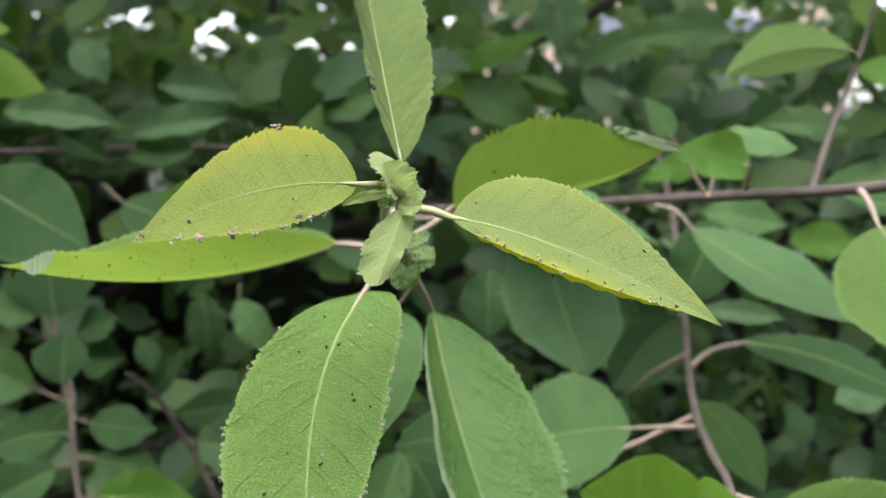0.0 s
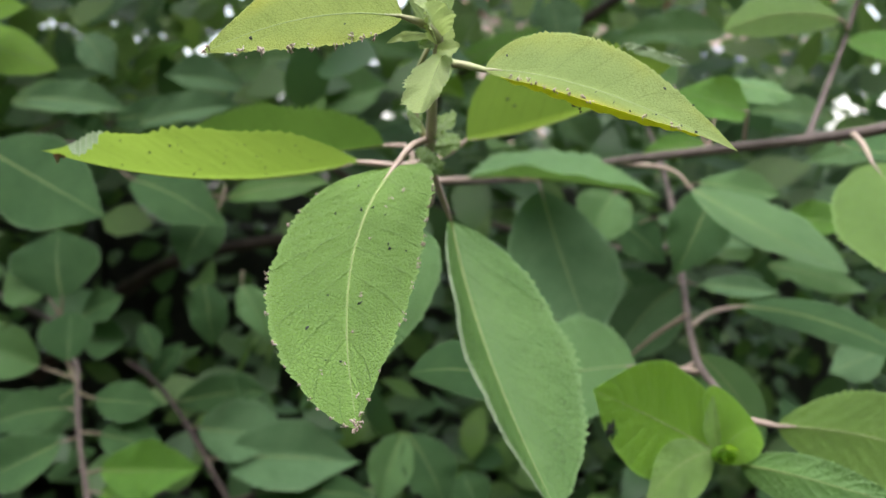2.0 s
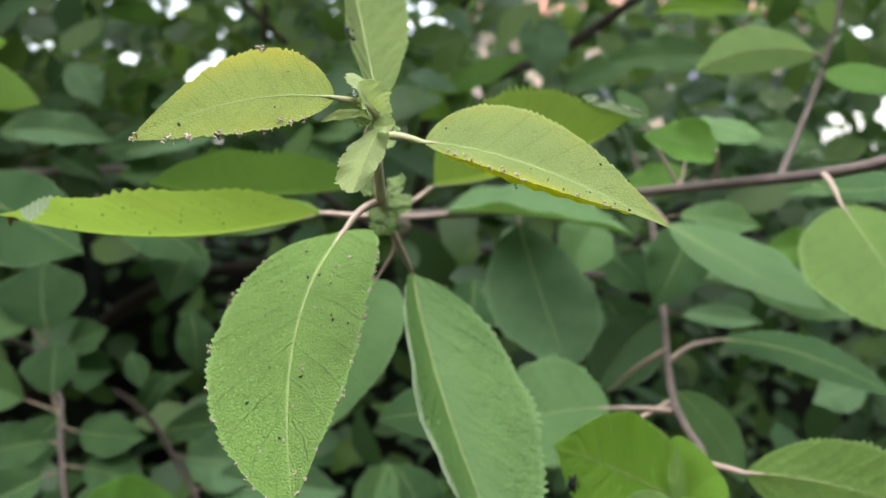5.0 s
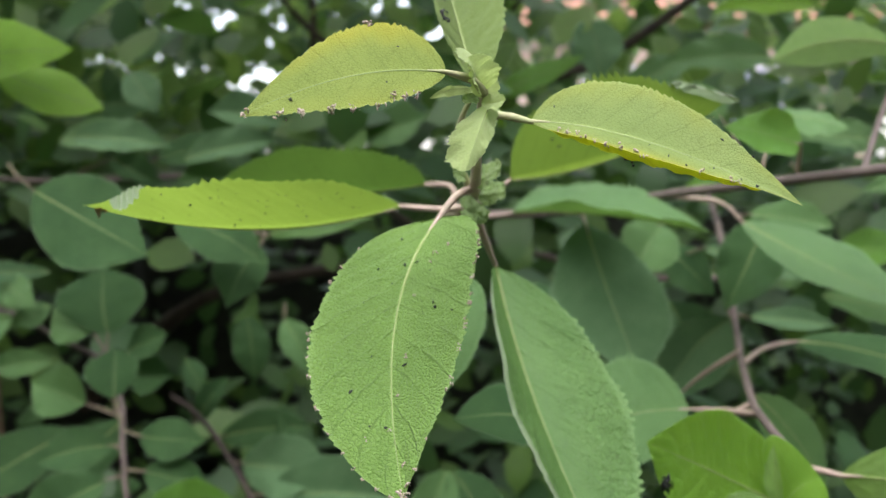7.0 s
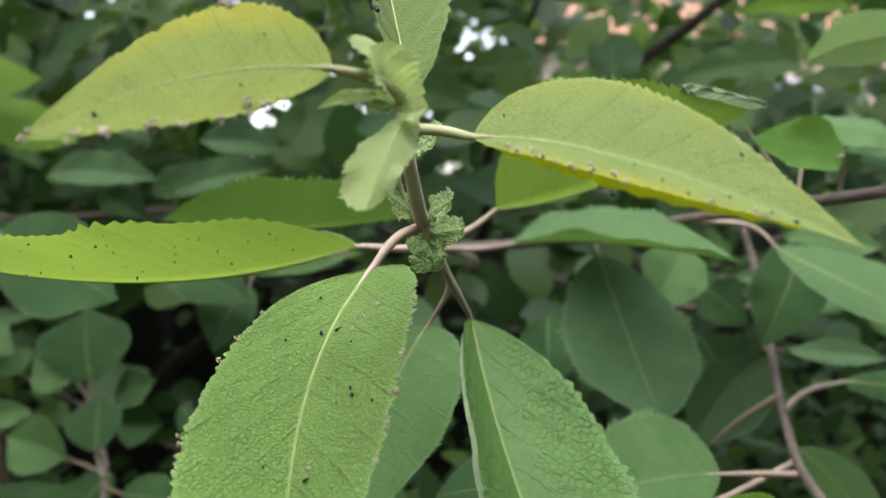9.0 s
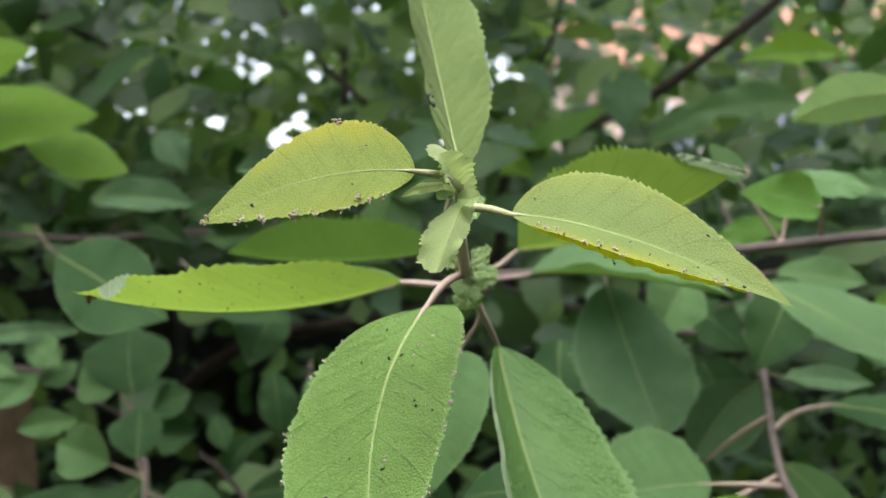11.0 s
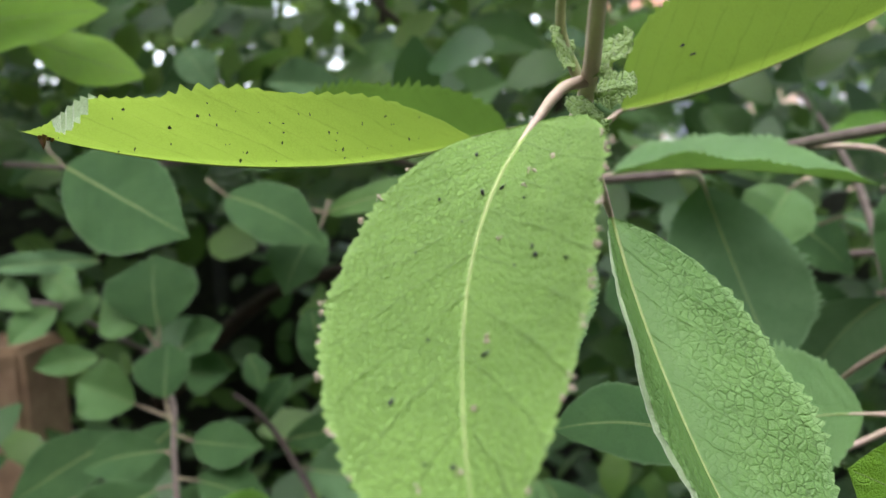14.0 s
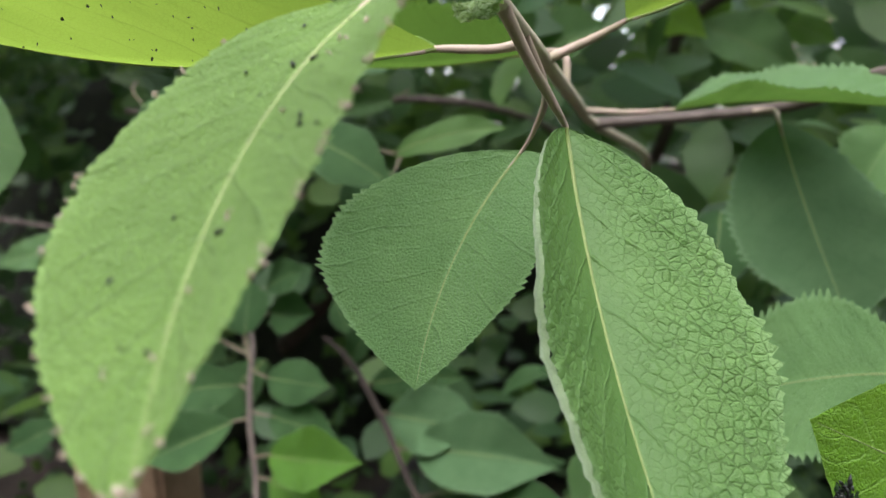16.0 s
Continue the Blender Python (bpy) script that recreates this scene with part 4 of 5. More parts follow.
low_two = thing("apple_twig", "dark brown apple twig with broad leaves in shade", "branch", (-0.14, 0.7, 0.0), "apple twigs of the bush")
part("stem", tube_mesh("stem", [(-0.2500, 0.6600, 0.9870), (-0.2216, 0.6400, 0.9763), (-0.1901, 0.6100, 0.9521), (-0.1709, 0.5900, 0.9309), (-0.1487, 0.5700, 0.9028), (-0.1183, 0.5500, 0.8492), (-0.12, 0.66, 0.4), (-0.14, 0.7, -0.05)], [0.002, 0.0024, 0.0027, 0.003, 0.0032, 0.0034, 0.005, 0.007], 46, 8, 0.06, 17), BOUGHBARK, low_two, "dark brown twig")
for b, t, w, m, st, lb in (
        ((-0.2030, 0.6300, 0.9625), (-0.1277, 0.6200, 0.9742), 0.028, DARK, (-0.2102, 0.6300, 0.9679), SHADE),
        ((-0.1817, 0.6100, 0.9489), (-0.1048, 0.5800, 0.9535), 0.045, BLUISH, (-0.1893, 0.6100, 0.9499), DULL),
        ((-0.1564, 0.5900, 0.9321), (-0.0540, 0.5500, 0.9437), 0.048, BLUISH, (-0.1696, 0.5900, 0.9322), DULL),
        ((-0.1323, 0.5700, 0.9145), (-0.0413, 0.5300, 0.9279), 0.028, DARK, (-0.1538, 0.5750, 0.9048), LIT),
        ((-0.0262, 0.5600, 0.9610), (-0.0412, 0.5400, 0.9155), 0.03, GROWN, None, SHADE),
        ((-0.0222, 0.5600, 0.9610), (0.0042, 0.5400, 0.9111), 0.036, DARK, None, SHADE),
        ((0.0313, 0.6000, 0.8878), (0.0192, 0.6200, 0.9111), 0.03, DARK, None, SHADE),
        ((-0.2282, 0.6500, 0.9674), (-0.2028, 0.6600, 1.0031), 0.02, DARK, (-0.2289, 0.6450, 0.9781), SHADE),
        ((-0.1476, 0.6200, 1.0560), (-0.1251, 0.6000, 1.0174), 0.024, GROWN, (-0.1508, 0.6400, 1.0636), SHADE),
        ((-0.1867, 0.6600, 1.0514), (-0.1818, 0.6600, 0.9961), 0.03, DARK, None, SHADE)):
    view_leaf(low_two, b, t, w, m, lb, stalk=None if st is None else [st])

mid_twig = thing("apple_twig", "apple twig with dull broad leaves in shade", "branch", (-0.03, 0.8, 1.09), "apple twigs of the bush")
part("stem", tube_mesh("stem", [(-0.4733, 0.7500, 1.1667), (-0.3703, 0.7200, 1.1601), (-0.2675, 0.7000, 1.1626), (-0.1740, 0.7000, 1.1626), (-0.1016, 0.7200, 1.1456), (-0.03, 0.80, 1.09)], [0.0024, 0.0024, 0.0026, 0.0028, 0.003, 0.003], 30, 8, 0.05, 19), TWIGBARK, mid_twig, "thin brown twig")
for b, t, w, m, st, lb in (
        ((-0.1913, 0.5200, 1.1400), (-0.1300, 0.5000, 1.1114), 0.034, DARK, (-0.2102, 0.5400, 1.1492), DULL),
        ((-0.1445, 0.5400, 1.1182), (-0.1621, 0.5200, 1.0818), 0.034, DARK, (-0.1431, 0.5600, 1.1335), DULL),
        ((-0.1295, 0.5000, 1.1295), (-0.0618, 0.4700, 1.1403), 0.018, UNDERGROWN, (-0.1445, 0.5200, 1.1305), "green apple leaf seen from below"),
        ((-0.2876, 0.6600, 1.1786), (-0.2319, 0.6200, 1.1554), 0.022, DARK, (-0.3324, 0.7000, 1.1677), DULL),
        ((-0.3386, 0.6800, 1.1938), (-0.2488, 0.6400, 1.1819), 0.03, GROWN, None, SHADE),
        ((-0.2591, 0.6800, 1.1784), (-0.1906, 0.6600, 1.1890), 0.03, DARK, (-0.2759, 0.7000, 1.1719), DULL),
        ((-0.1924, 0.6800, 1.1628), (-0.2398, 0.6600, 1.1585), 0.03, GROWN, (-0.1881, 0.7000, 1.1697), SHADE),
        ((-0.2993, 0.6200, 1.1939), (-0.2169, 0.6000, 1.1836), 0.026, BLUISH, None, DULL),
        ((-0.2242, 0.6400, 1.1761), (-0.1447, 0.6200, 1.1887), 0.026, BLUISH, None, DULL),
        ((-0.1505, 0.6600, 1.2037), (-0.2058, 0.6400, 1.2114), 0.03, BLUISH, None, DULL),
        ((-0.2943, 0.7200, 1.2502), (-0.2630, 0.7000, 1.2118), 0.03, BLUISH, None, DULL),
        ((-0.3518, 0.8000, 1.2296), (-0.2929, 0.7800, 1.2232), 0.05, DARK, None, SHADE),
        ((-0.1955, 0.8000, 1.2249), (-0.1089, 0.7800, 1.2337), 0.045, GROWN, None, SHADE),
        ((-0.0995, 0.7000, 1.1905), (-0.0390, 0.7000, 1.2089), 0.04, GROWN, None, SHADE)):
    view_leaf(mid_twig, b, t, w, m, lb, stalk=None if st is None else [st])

back_twig = thing("apple_twig", "apple twig with mixed green leaves behind the branch", "branch", (-0.02, 0.86, 1.1), "apple twigs of the bush")
part("stem", tube_mesh("stem", [(-0.02, 0.86, 1.10), (0.0915, 0.7200, 1.0802), (0.1330, 0.6000, 1.0860), (0.1975, 0.5500, 1.0962), (0.2733, 0.5500, 1.1076), (0.3485, 0.5500, 1.1265)], [0.003, 0.0028, 0.0026, 0.0024, 0.0024, 0.0024], 30, 8, 0.05, 23), TWIGBARK, back_twig, "thin brown twig")
for b, t, w, m, st, lb in (
        ((0.1049, 0.5000, 1.1329), (0.0856, 0.4900, 1.1004), 0.034, GROWN, (0.1146, 0.5100, 1.1364), LIT),
        ((0.1355, 0.5200, 1.1162), (0.1934, 0.5000, 1.0982), 0.018, BLUISH, (0.1286, 0.5500, 1.1077), DULL),
        ((0.1425, 0.4600, 1.1408), (0.1864, 0.4500, 1.1343), 0.02, GROWN, (0.1423, 0.4800, 1.1381), LIT),
        ((0.2165, 0.5200, 1.1143), (0.2580, 0.5200, 1.1161), 0.024, BRIGHT, None, LIT),
        ((0.1149, 0.5400, 1.1143), (0.1494, 0.5400, 1.0825), 0.03, DARK, None, SHADE),
        ((0.1577, 0.5000, 1.0762), (0.2063, 0.4900, 1.0726), 0.014, BLUISH, (0.1394, 0.4800, 1.0831), DULL),
        ((0.2553, 0.4600, 1.0450), (0.2223, 0.4600, 1.0318), 0.024, BLUISH, None, DULL),
        ((0.2252, 0.5600, 1.0793), (0.2864, 0.5400, 1.0632), 0.02, GROWN, None, SHADE),
        ((0.0320, 0.5200, 1.0966), (0.0308, 0.5000, 1.0571), 0.034, DARK, None, SHADE),
        ((0.1242, 0.5600, 1.0756), (0.1425, 0.5500, 1.0305), 0.036, DARK, None, SHADE),
        ((0.1413, 0.4300, 1.1408), (0.1183, 0.4200, 1.0941), 0.032, DARK, None, SHADE),
        ((-0.1550, 0.8000, 1.2370), (-0.0940, 0.7600, 1.1910), 0.034, BRIGHT, None, LIT),
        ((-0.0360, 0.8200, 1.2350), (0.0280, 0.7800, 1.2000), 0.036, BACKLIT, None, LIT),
        ((0.0220, 0.8000, 1.2150), (0.0930, 0.7600, 1.1740), 0.05, GROWN, None, LIT),
        ((-0.0340, 0.8600, 1.1820), (-0.0690, 0.8200, 1.1530), 0.034, GROWN, None, LIT),
        ((0.0660, 0.8400, 1.2250), (0.1240, 0.8000, 1.1910), 0.034, BRIGHT, None, LIT),
        ((0.1200, 0.8000, 1.1870), (0.1450, 0.7600, 1.1520), 0.038, GROWN, None, LIT),
        ((-0.0850, 0.8400, 1.2360), (-0.1170, 0.8000, 1.2160), 0.03, FRESH, None, LIT),
        ((0.1658, 0.5200, 1.1640), (0.1153, 0.5000, 1.1523), 0.016, BRIGHT, None, LIT),
        ((0.0121, 0.7000, 1.2237), (0.0855, 0.6800, 1.2531), 0.022, BRIGHT, None, LIT),
        ((0.2441, 0.7200, 1.2530), (0.1442, 0.7000, 1.2458), 0.034, GROWN, None, SHADE),
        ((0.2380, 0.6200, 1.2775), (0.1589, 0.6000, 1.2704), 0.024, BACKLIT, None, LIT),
        ((0.1012, 0.7800, 1.2944), (0.1069, 0.7600, 1.2351), 0.045, BLUISH, None, DULL),
        ((0.1948, 0.7800, 1.2598), (0.1197, 0.7600, 1.2277), 0.03, GROWN, None, LIT),
        ((0.2470, 0.4600, 1.1644), (0.1919, 0.4400, 1.1525), 0.016, GROWN, None, LIT),
        ((0.2851, 0.6000, 1.1798), (0.2122, 0.5800, 1.1832), 0.025, GROWN, None, LIT),
        ((-0.0900, 0.8000, 1.2612), (-0.0062, 0.7800, 1.2340), 0.04, GROWN, None, LIT)):
    view_leaf(back_twig, b, t, w, m, lb, stalk=None if st is None else [st])

side_twig = thing("apple_twig", "pinkish apple twig with mid-green leaves beside the post", "branch", (-0.485, 0.6, 1.086), "apple twigs of the bush")
part("stem", tube_mesh("stem", [(-0.4850, 0.6000, 1.0860), (-0.4200, 0.5900, 1.0800), (-0.3720, 0.5800, 1.0750), (-0.3330, 0.5800, 1.0700), (-0.2980, 0.5750, 1.0530), (-0.2620, 0.5700, 1.0370)], [0.0016, 0.0017, 0.0018, 0.0019, 0.002, 0.0022], 30, 8, 0.05, 47), TWIGBARK, side_twig, "thin pinkish brown twig")
for b, t, w, m, lb in (
        ((-0.3020, 0.5800, 1.0990), (-0.3630, 0.5400, 1.0990), 0.015, BLUISH, DULL),
        ((-0.3580, 0.5600, 1.0900), (-0.3240, 0.5400, 1.0750), 0.018, GROWN, LIT),
        ((-0.3350, 0.5700, 1.0960), (-0.2980, 0.5500, 1.0790), 0.022, GROWN, LIT),
        ((-0.3700, 0.5700, 1.0740), (-0.4340, 0.5400, 1.0610), 0.025, GROWN, LIT),
        ((-0.3710, 0.5500, 1.0750), (-0.3720, 0.5300, 1.0400), 0.031, FRESH, LIT),
        ((-0.3220, 0.5600, 1.0730), (-0.3380, 0.5300, 1.0550), 0.022, GROWN, LIT),
        ((-0.3040, 0.5800, 1.0760), (-0.3220, 0.5600, 1.0640), 0.018, GROWN, LIT),
        ((-0.2960, 0.5600, 1.0400), (-0.3300, 0.5400, 1.0380), 0.019, GROWN, LIT),
        # Lower leaves take the dark green in place of shade.
        ((-0.2910, 0.5700, 0.9870), (-0.3570, 0.5400, 0.9490), 0.039, DARK, SHADE),
        ((-0.2560, 0.5800, 0.9920), (-0.2980, 0.5500, 0.9410), 0.034, DARK, SHADE),
        ((-0.3790, 0.5800, 0.9690), (-0.4170, 0.5500, 0.9550), 0.020, DARK, SHADE),
        ((-0.4100, 0.5600, 0.9450), (-0.4430, 0.5400, 0.9300), 0.024, DARK, SHADE),
        ((-0.2300, 0.6400, 1.0220), (-0.2130, 0.6200, 0.9990), 0.018, DARK, SHADE)):
    view_leaf(side_twig, b, t, w, m, lb, lean=0.15)

# ---------------------------------------------------------------- boughs
bough = thing("apple_bough", "dark brown apple bough with side limbs", "branch", (-0.62, 1.3, 0.8))
part("limb", tube_mesh("limb", [(-0.62, 1.30, 0.80), (-0.35, 1.08, 1.0), (-0.04, 0.90, 1.085), (0.0084, 0.8600, 1.2191), (0.1213, 0.8500, 1.2664), (0.2106, 0.8500, 1.3246), (0.3528, 0.8500, 1.4334)], [0.016, 0.012, 0.008, 0.006, 0.0055, 0.005, 0.004], 50, 10, 0.04, 29), BOUGHBARK, bough, "dark brown bough")
part("limb", tube_mesh("limb", [(-0.2220, 1.1500, 1.1439), (-0.2185, 1.1500, 1.2377), (-0.2104, 1.1500, 1.3535), (-0.2151, 1.1500, 1.5138)], [0.006, 0.0055, 0.005, 0.004], 24, 8, 0.05, 31), BOUGHBARK, bough, "dark upright limb")
part("limb", tube_mesh("limb", [(-0.1169, 1.1000, 1.2112), (-0.1597, 1.1000, 1.2938), (-0.2327, 1.1000, 1.3700), (-0.3050, 1.1000, 1.4759)], [0.005, 0.0045, 0.004, 0.0035], 24, 8, 0.05, 37), BOUGHBARK, bough, "dark slanting limb")
part("limb", tube_mesh("limb", [(-0.3682, 1.0000, 1.3059), (-0.4793, 1.0000, 1.3853), (-0.5643, 1.0000, 1.4300), (-0.6489, 1.0000, 1.4958)], [0.005, 0.005, 0.006, 0.006], 24, 8, 0.05, 41), BOUGHBARK, bough, "dark slanting limb")
part("limb", tube_mesh("limb", [(0.0144, 0.9500, 1.3010), (0.0527, 0.9500, 1.3496), (0.0788, 0.9500, 1.4472)], [0.003, 0.003, 0.0025], 16, 8, 0.05, 43), BOUGHBARK, bough, "thin dark limb")


POSTWOOD = bark_material("post_wood", (0.25, 0.155, 0.095), (0.40, 0.27, 0.17), 40, 0.85, 0.8, 0.004)


def box_mesh(name, lo, hi, bevel=0.0):
    bm = bmesh.new()
    bmesh.ops.create_cube(bm, size=1)
    for v in bm.verts:
        v.co = [lo[i] + (v.co[i] + 0.5) * (hi[i] - lo[i]) for i in range(3)]
    if bevel:
        bmesh.ops.bevel(bm, geom=bm.edges[:], offset=bevel, segments=2, affect="EDGES")
    me = bpy.data.meshes.new(name)
    bm.to_mesh(me)
    return me


POST_X = -0.566
post = thing("wooden_post", "weathered light brown wooden post standing in the soil", "post", (-0.566, 0.84, 0.0))
shaft = box_mesh("shaft", (POST_X - 0.055, 0.80, -0.2), (POST_X + 0.055, 0.88, 0.995), 0.006)
part("shaft", shaft, POSTWOOD, post)


# ---------------------------------------------------------------- foliage behind
def foliage_material(name, colours, through, trans=0.25):
    m, nt, nodes, bsdf = node_material(name)
    geo = nodes.new("ShaderNodeNewGeometry")
    obj = nodes.new("ShaderNodeTexCoord").outputs["Object"]
    pick = ramp(nt, geo.outputs["Random Per Island"], [(i / (len(colours) - 1), c) for i, c in enumerate(colours)])
    blot = noise_tex(nt, 60, 3, obj)
    col = mix_colour(nt, math_node(nt, "MULTIPLY", blot, 0.5), pick, tuple(0.5 * c for c in colours[0]))
    nt.links.new(col, bsdf.inputs["Base Color"])
    bsdf.inputs["Roughness"].default_value = 0.45
    tr = nodes.new("ShaderNodeBsdfTranslucent")
    nt.links.new(mix_colour(nt, 0.5, col, through), tr.inputs["Color"])
    mix = nodes.new("ShaderNodeMixShader")
    mix.inputs[0].default_value = trans
    nt.links.new(bsdf.outputs[0], mix.inputs[1])
    nt.links.new(tr.outputs[0], mix.inputs[2])
    nt.links.new(mix.outputs[0], nodes["Material Output"].inputs["Surface"])
    return m


# Shaded and lit copies of the bush leaves: light is put into their colours.
BACKLEAF = foliage_material("shade_tone_foliage", [(0.034, 0.090, 0.036), (0.06, 0.152, 0.052), (0.088, 0.18, 0.070), (0.15, 0.285, 0.055), (0.052, 0.132, 0.056)], (0.20, 0.40, 0.05), 0.35)
LITLEAF = foliage_material("lit_tone_foliage", [(0.13, 0.25, 0.055), (0.18, 0.33, 0.07), (0.24, 0.39, 0.10), (0.16, 0.28, 0.12)], (0.42, 0.62, 0.12), 0.5)
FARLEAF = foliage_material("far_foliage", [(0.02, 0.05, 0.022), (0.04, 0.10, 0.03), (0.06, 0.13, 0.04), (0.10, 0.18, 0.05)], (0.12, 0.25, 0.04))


def foliage(name, label, count, place, size, material, seed):
    """Many small leaves in one mesh: each a bent blade on its own spot; place(rng) gives a spot or None."""
    rng = np.random.default_rng(seed)
    prof = np.array([0.12, 0.72, 1.0, 0.78, 0.05])
    ss = np.array([0.0, 0.25, 0.5, 0.78, 1.0])
    verts, faces = [], []
    made = 0
    while made < count:
        spot = place(rng)
        if spot is None:
            continue
        made += 1
        length = size * rng.uniform(0.65, 1.25)
        d = unit(np.array((rng.normal(), rng.normal() * 0.6 - 0.2, rng.normal() * 0.5 - 0.45)))
        face = unit(np.array((0.35 * rng.normal(), -0.6 + 0.4 * rng.normal(), 0.7)))
        side = unit(np.cross(d, face))
        nor = np.cross(side, d)
        nor = nor if nor[2] > -0.2 else -nor
        w = length * rng.uniform(0.24, 0.34)
        bend = rng.uniform(-0.02, 0.14)
        n0 = len(verts)
        for sx, p in zip(ss, prof):
            c = spot + d * length * (sx - 0.5) - nor * bend * length * (2 * sx - 1) ** 2
            verts.extend((c - side * w * p + nor * 0.12 * w * p, c, c + side * w * p + nor * 0.12 * w * p))
        for i in range(4):
            for j in range(2):
                k = n0 + 3 * i + j
                faces.append((k, k + 1, k + 4, k + 3))
    ob = part(name, mesh_from(name, verts, faces), material)
    return tagged(ob, label, "foliage", kind="stuff")


SKYGAPS = [(-0.235, 0.085, 0.047, 0.022), (-0.165, 0.08, 0.036, 0.022), (-0.12, 0.06, 0.021, 0.023), (-0.08, 0.078, 0.029, 0.025), (0.02, 0.1, 0.018, 0.016), (0.2, 0.09, 0.026, 0.018), (0.34, 0.1, 0.039, 0.018), (0.51, 0.03, 0.039, 0.039), (0.47, 0, 0.026, 0.019), (-0.34, 0.1, 0.029, 0.013), (-0.05, 0.012, 0.016, 0.013), (0.13, -0.005, 0.018, 0.013), (-0.02, 0.14, 0.039, 0.018), (-0.3, 0.16, 0.039, 0.016)]

DARKGAPS = [(-0.72, 0.01, 0.07, 0.055), (-0.64, -0.065, 0.045, 0.04), (-0.46, -0.25, 0.05, 0.025), (-0.40, -0.20, 0.04, 0.02), (-0.28, -0.24, 0.03, 0.02), (-0.37, -0.21, 0.04, 0.015), (-0.50, -0.28, 0.04, 0.03)]


def hollow(rng, u, v):
    """Whether a leaf would fill one of the dark hollows between the twigs."""
    return rng.random() < 0.95 and any(((u - gu) / ru) ** 2 + ((v - gv) / rv) ** 2 < 1 for gu, gv, ru, rv in DARKGAPS)


def thin(rng, x, y, z, holes=0.74, high=0.2):
    """Whether a leaf is left out: the bush thins out upwards, with openings to the sky."""
    u, v = x / (y + 0.02), (z - 1.18) / (y + 0.02)
    for gu, gv, ru, rv in SKYGAPS:
        if ((u - gu) / ru) ** 2 + ((v - gv) / rv) ** 2 < 1 and rng.random() < holes:
            return True
    if hollow(rng, u, v):
        return True
    if v < -0.06 and y < 2.7 and rng.random() < (0.88 if u < 0.02 else 0.7):
        return True
    if -0.46 < u < -0.05 and v > 0.085 and rng.random() < 0.18:
        return True
    if u > 0.05 and v > 0.02 and rng.random() < 0.45:
        return True
    if v > 0.0 and rng.random() < high * min(1, v / 0.08):
        return True
    return False


def near_spot(rng):
    y = rng.uniform(0.72, 1.25)
    x, z = rng.uniform(-1.05, 0.9), rng.uniform(0.6, 1.58)
    if abs(x - POST_X * (y + 0.02) / 0.82) < 0.10 and y < 0.9 and z < 1.0 and rng.random() < 0.4:
        return None
    return None if thin(rng, x, y, z) else np.array((x, y, z))


def back_spot(rng):
    y = rng.uniform(1.3, 2.6)
    x, z = rng.uniform(-2.5, 2.1), rng.uniform(0.03, 2.1)
    return None if z < 0.03 or thin(rng, x, y, z) else np.array((x, y, z))


# Spots of the added shading canopy, sparser where leaves below need light.
def over_spot(rng):
    y = 0.34 + 4.6 * rng.random() ** 1.5
    x, z = rng.uniform(-2.5, 2.3), 1.37 + 0.30 * y + rng.uniform(0.0, 0.6)
    if (x > -0.05 * y and rng.random() < (0.68 if y < 1.2 else 0.88)) or (y > 1.5 and rng.random() < 0.4) or (-0.9 < x < -0.15 and y < 1.4 and rng.random() < 0.8):
        return None
    return np.array((x, y, z))


def far_spot(rng):
    y = rng.uniform(3.0, 5.0)
    x, z = rng.uniform(-4.9, 4.4), rng.uniform(0.03, 1.40 + 0.95 * rng.random() ** 1.6)
    return None if thin(rng, x, y, z, 0.7, 0.3) else np.array((x, y, z))


def crown_spot(rng):
    y = rng.uniform(3.4, 5.0)
    x, z = rng.uniform(-3.6, 2.6), rng.uniform(1.35, 2.9)
    u, v = x / (y + 0.02), (z - 1.18) / (y + 0.02)
    if u > 0.06 or noise.noise((3.1 * x, 2.0 * y, 3.4 * z)) < -0.05:
        return None
    for gu, gv, ru, rv in SKYGAPS:
        if ((u - gu) / ru) ** 2 + ((v - gv) / rv) ** 2 < 1 and rng.random() < 0.8:
            return None
    return np.array((x, y, z))


def lit_spot(rng):
    y = rng.uniform(0.75, 1.7)
    x, z = rng.uniform(-0.9, 0.95), rng.uniform(1.24, 1.62)
    if rng.random() > (1.0 if x > -0.12 else 0.9):
        return None
    return None if thin(rng, x, y, z, 0.8, 0.0) else np.array((x, y, z))


def mid_spot(rng):
    y = rng.uniform(0.60, 0.95)
    x, z = rng.uniform(-0.62, 0.5), rng.uniform(0.8, 1.23)
    lump = math.sin(9 * x + 2) + math.sin(11 * z + 5 * x)
    return None if lump < 0.1 or hollow(rng, x / (y + 0.02), (z - 1.18) / (y + 0.02)) or (abs(x - POST_X * (y + 0.02) / 0.82) < 0.08 and (rng.random() < 0.4 or y > 0.77)) else np.array((x, y, z))


# Upper leaves carry sunlight as a lighter green.
foliage("lit_tone_foliage", "apple leaves high in the bush, sunlight put into their lighter green", 1900, lit_spot, 0.05, LITLEAF, 105)
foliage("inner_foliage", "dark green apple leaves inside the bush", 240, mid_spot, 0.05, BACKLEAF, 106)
foliage("apple_foliage", "apple leaves in the depth of the bush, shade put into their darker green", 1700, near_spot, 0.055, BACKLEAF, 101)
# Added canopy above the view that keeps skylight off the leaves behind.
foliage("shade_canopy", "green leaf canopy added overhead to shade the bush", 8500, over_spot, 0.10, FARLEAF, 104)
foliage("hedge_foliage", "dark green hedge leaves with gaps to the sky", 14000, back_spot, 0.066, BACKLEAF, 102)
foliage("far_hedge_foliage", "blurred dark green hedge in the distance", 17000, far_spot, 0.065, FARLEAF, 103)

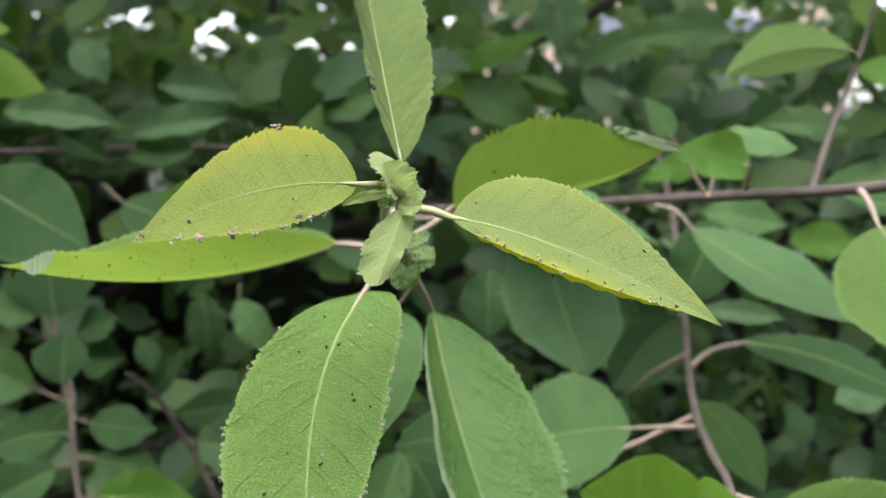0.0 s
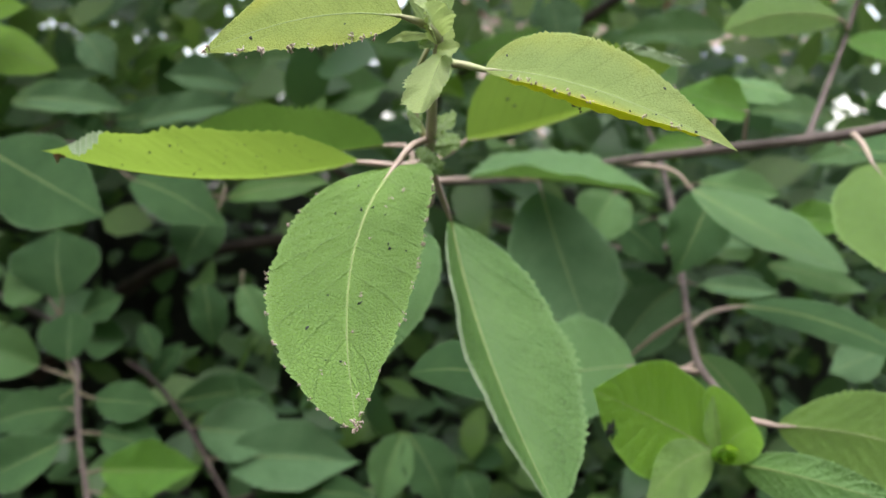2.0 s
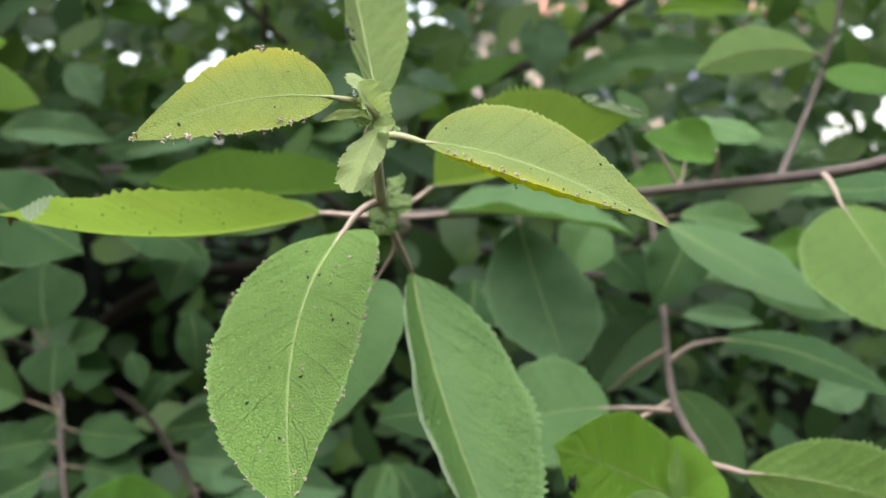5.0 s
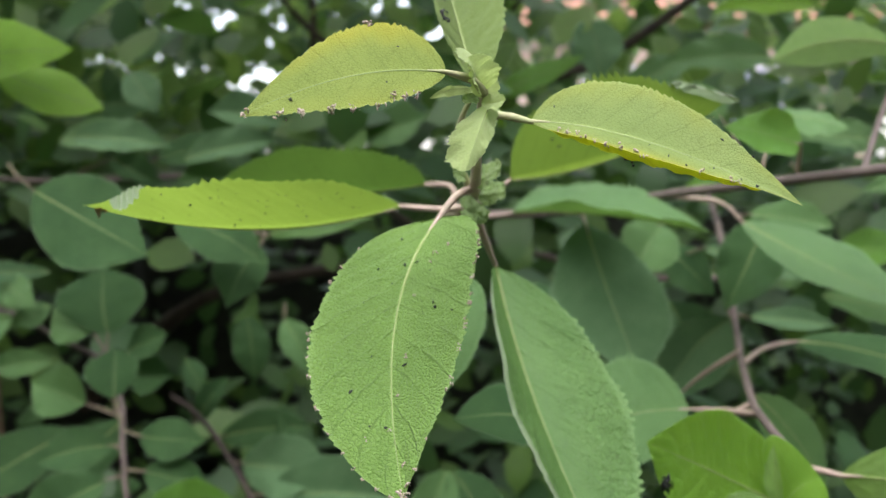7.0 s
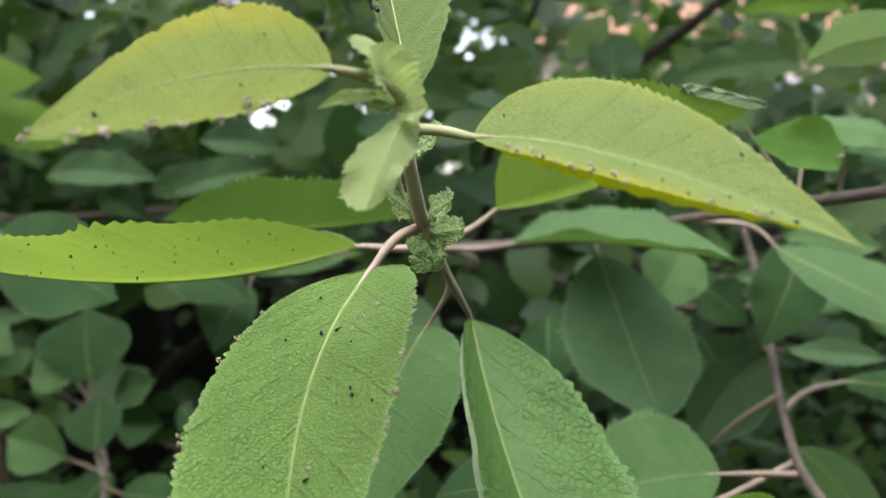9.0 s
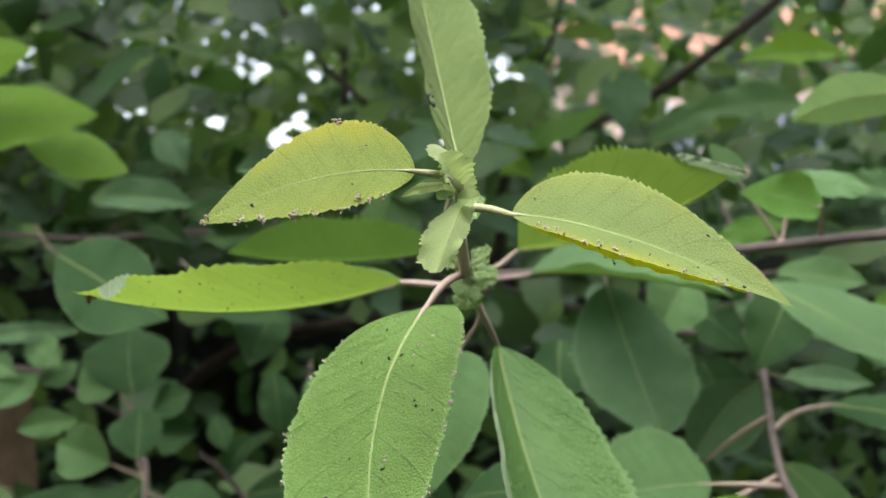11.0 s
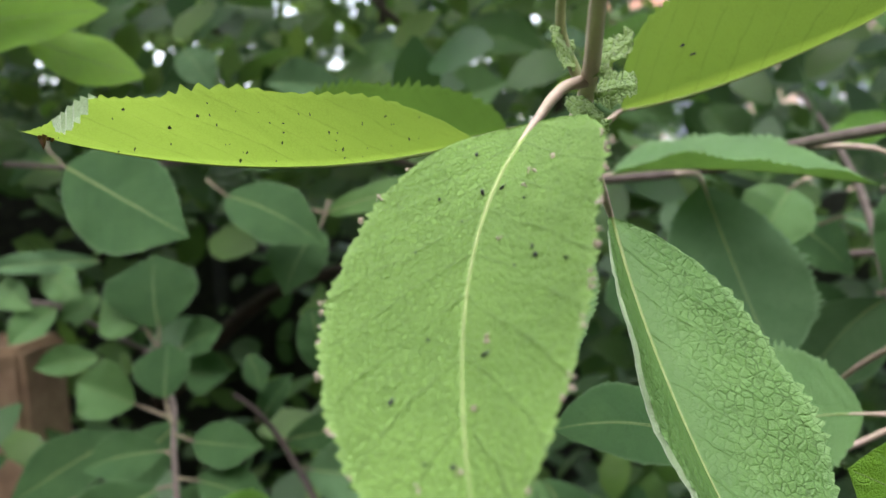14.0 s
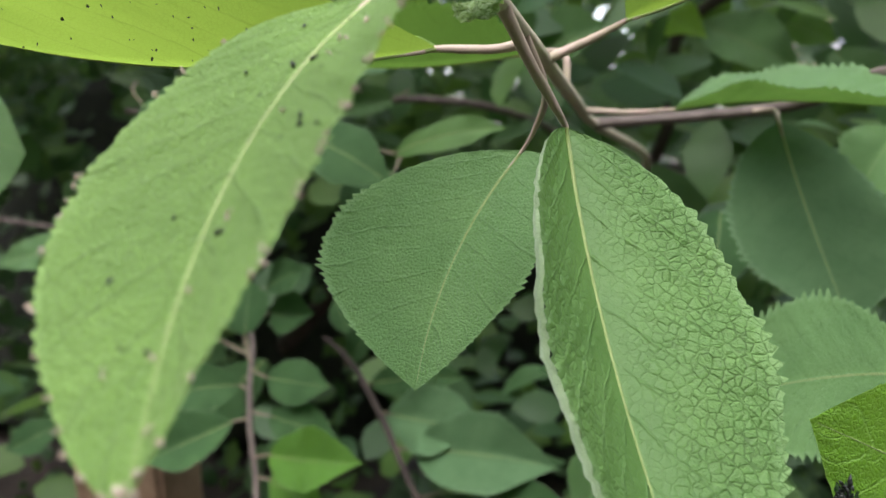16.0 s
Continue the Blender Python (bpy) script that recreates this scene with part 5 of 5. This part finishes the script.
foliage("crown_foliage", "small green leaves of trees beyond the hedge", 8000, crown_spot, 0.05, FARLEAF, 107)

# ---------------------------------------------------------------- ground and distance
SOIL = bark_material("soil", (0.025, 0.018, 0.013), (0.05, 0.036, 0.026), 14, 0.95, 0.8, 0.02)
bm = bmesh.new()
bmesh.ops.create_grid(bm, x_segments=40, y_segments=40, size=150)
for v in bm.verts:
    v.co.z = -0.02 + 0.02 * math.sin(v.co.x * 0.3) * math.cos(v.co.y * 0.2)
me = bpy.data.meshes.new("ground")
bm.to_mesh(me)
tagged(part("ground", me, SOIL), "dark bare soil under the bushes", "ground", kind="structure")


# Unseen walls added around the garden to cut light from low sky.
SKYBLOCK = bark_material("sky_block", (0.02, 0.045, 0.015), (0.05, 0.09, 0.03), 9, 0.95, 1.0, 0.05)
for nm, lo, hi in (("sky_block_south", (-5.0, -2.6, 0.0), (5.0, -2.0, 3.7)), ("sky_block_west", (-5.6, -2.6, 0.0), (-5.0, 7.0, 3.6)), ("sky_block_east", (5.0, -2.6, 0.0), (5.6, 7.0, 3.6))):
    tagged(part(nm, box_mesh(nm, lo, hi, 0.1), SKYBLOCK), "unseen dark green wall added to block low skylight", "hedge", kind="structure")

# Near-black boxes added behind the hedge: its deep shade is in their colour.
HEDGESHADE = bark_material("hedge_shade", (0.016, 0.022, 0.012), (0.036, 0.045, 0.024), 30, 0.95, 1.0, 0.03)
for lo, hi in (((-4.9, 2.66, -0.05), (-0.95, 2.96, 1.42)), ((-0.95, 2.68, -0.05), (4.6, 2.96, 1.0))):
    tagged(part("shade_backing", box_mesh("shade_backing", lo, hi, 0.12), HEDGESHADE), "near-black backing box, shade inside the hedge put into its colour", "hedge", kind="structure")

PLASTER = bark_material("house_wall", (0.52, 0.39, 0.30), (0.64, 0.49, 0.39), 1.2, 0.9, 0.3, 0.01)
ROOF = bark_material("roof_tiles", (0.24, 0.11, 0.07), (0.34, 0.17, 0.11), 4, 0.85, 0.5, 0.02)
PALE = bark_material("window_frame", (0.6, 0.58, 0.6), (0.7, 0.68, 0.7), 8, 0.5, 0.1, 0.002)
PANE = bark_material("window_pane", (0.16, 0.18, 0.24), (0.24, 0.26, 0.32), 2, 0.15, 0.0, 0.001)
house = thing("house", "peach-coloured house wall with a tiled roof beyond the garden", "house", (2.35, 11.5, 0.0))
part("wall", box_mesh("wall", (0.6, 9.0, 0.0), (4.1, 14.0, 2.55), 0.02), PLASTER, house)
roof = part("roof", mesh_from("roof", [(0.4, 8.7, 2.5), (4.3, 8.7, 2.5), (4.3, 14.3, 2.5), (0.4, 14.3, 2.5), (0.4, 11.5, 4.2), (4.3, 11.5, 4.2)], [(0, 1, 5, 4), (2, 3, 4, 5), (0, 4, 3), (1, 2, 5), (3, 2, 1, 0)], smooth=False), ROOF, house)
for x in (1.2, 2.5):
    win = part("window", box_mesh("window", (x, 8.94, 1.2), (x + 0.8, 9.0, 2.1), 0.01), PALE, house)
    part("pane", box_mesh("pane", (x + 0.07, 8.925, 1.27), (x + 0.38, 8.945, 2.03)), PANE, win)
    part("pane", box_mesh("pane", (x + 0.42, 8.925, 1.27), (x + 0.73, 8.945, 2.03)), PANE, win)
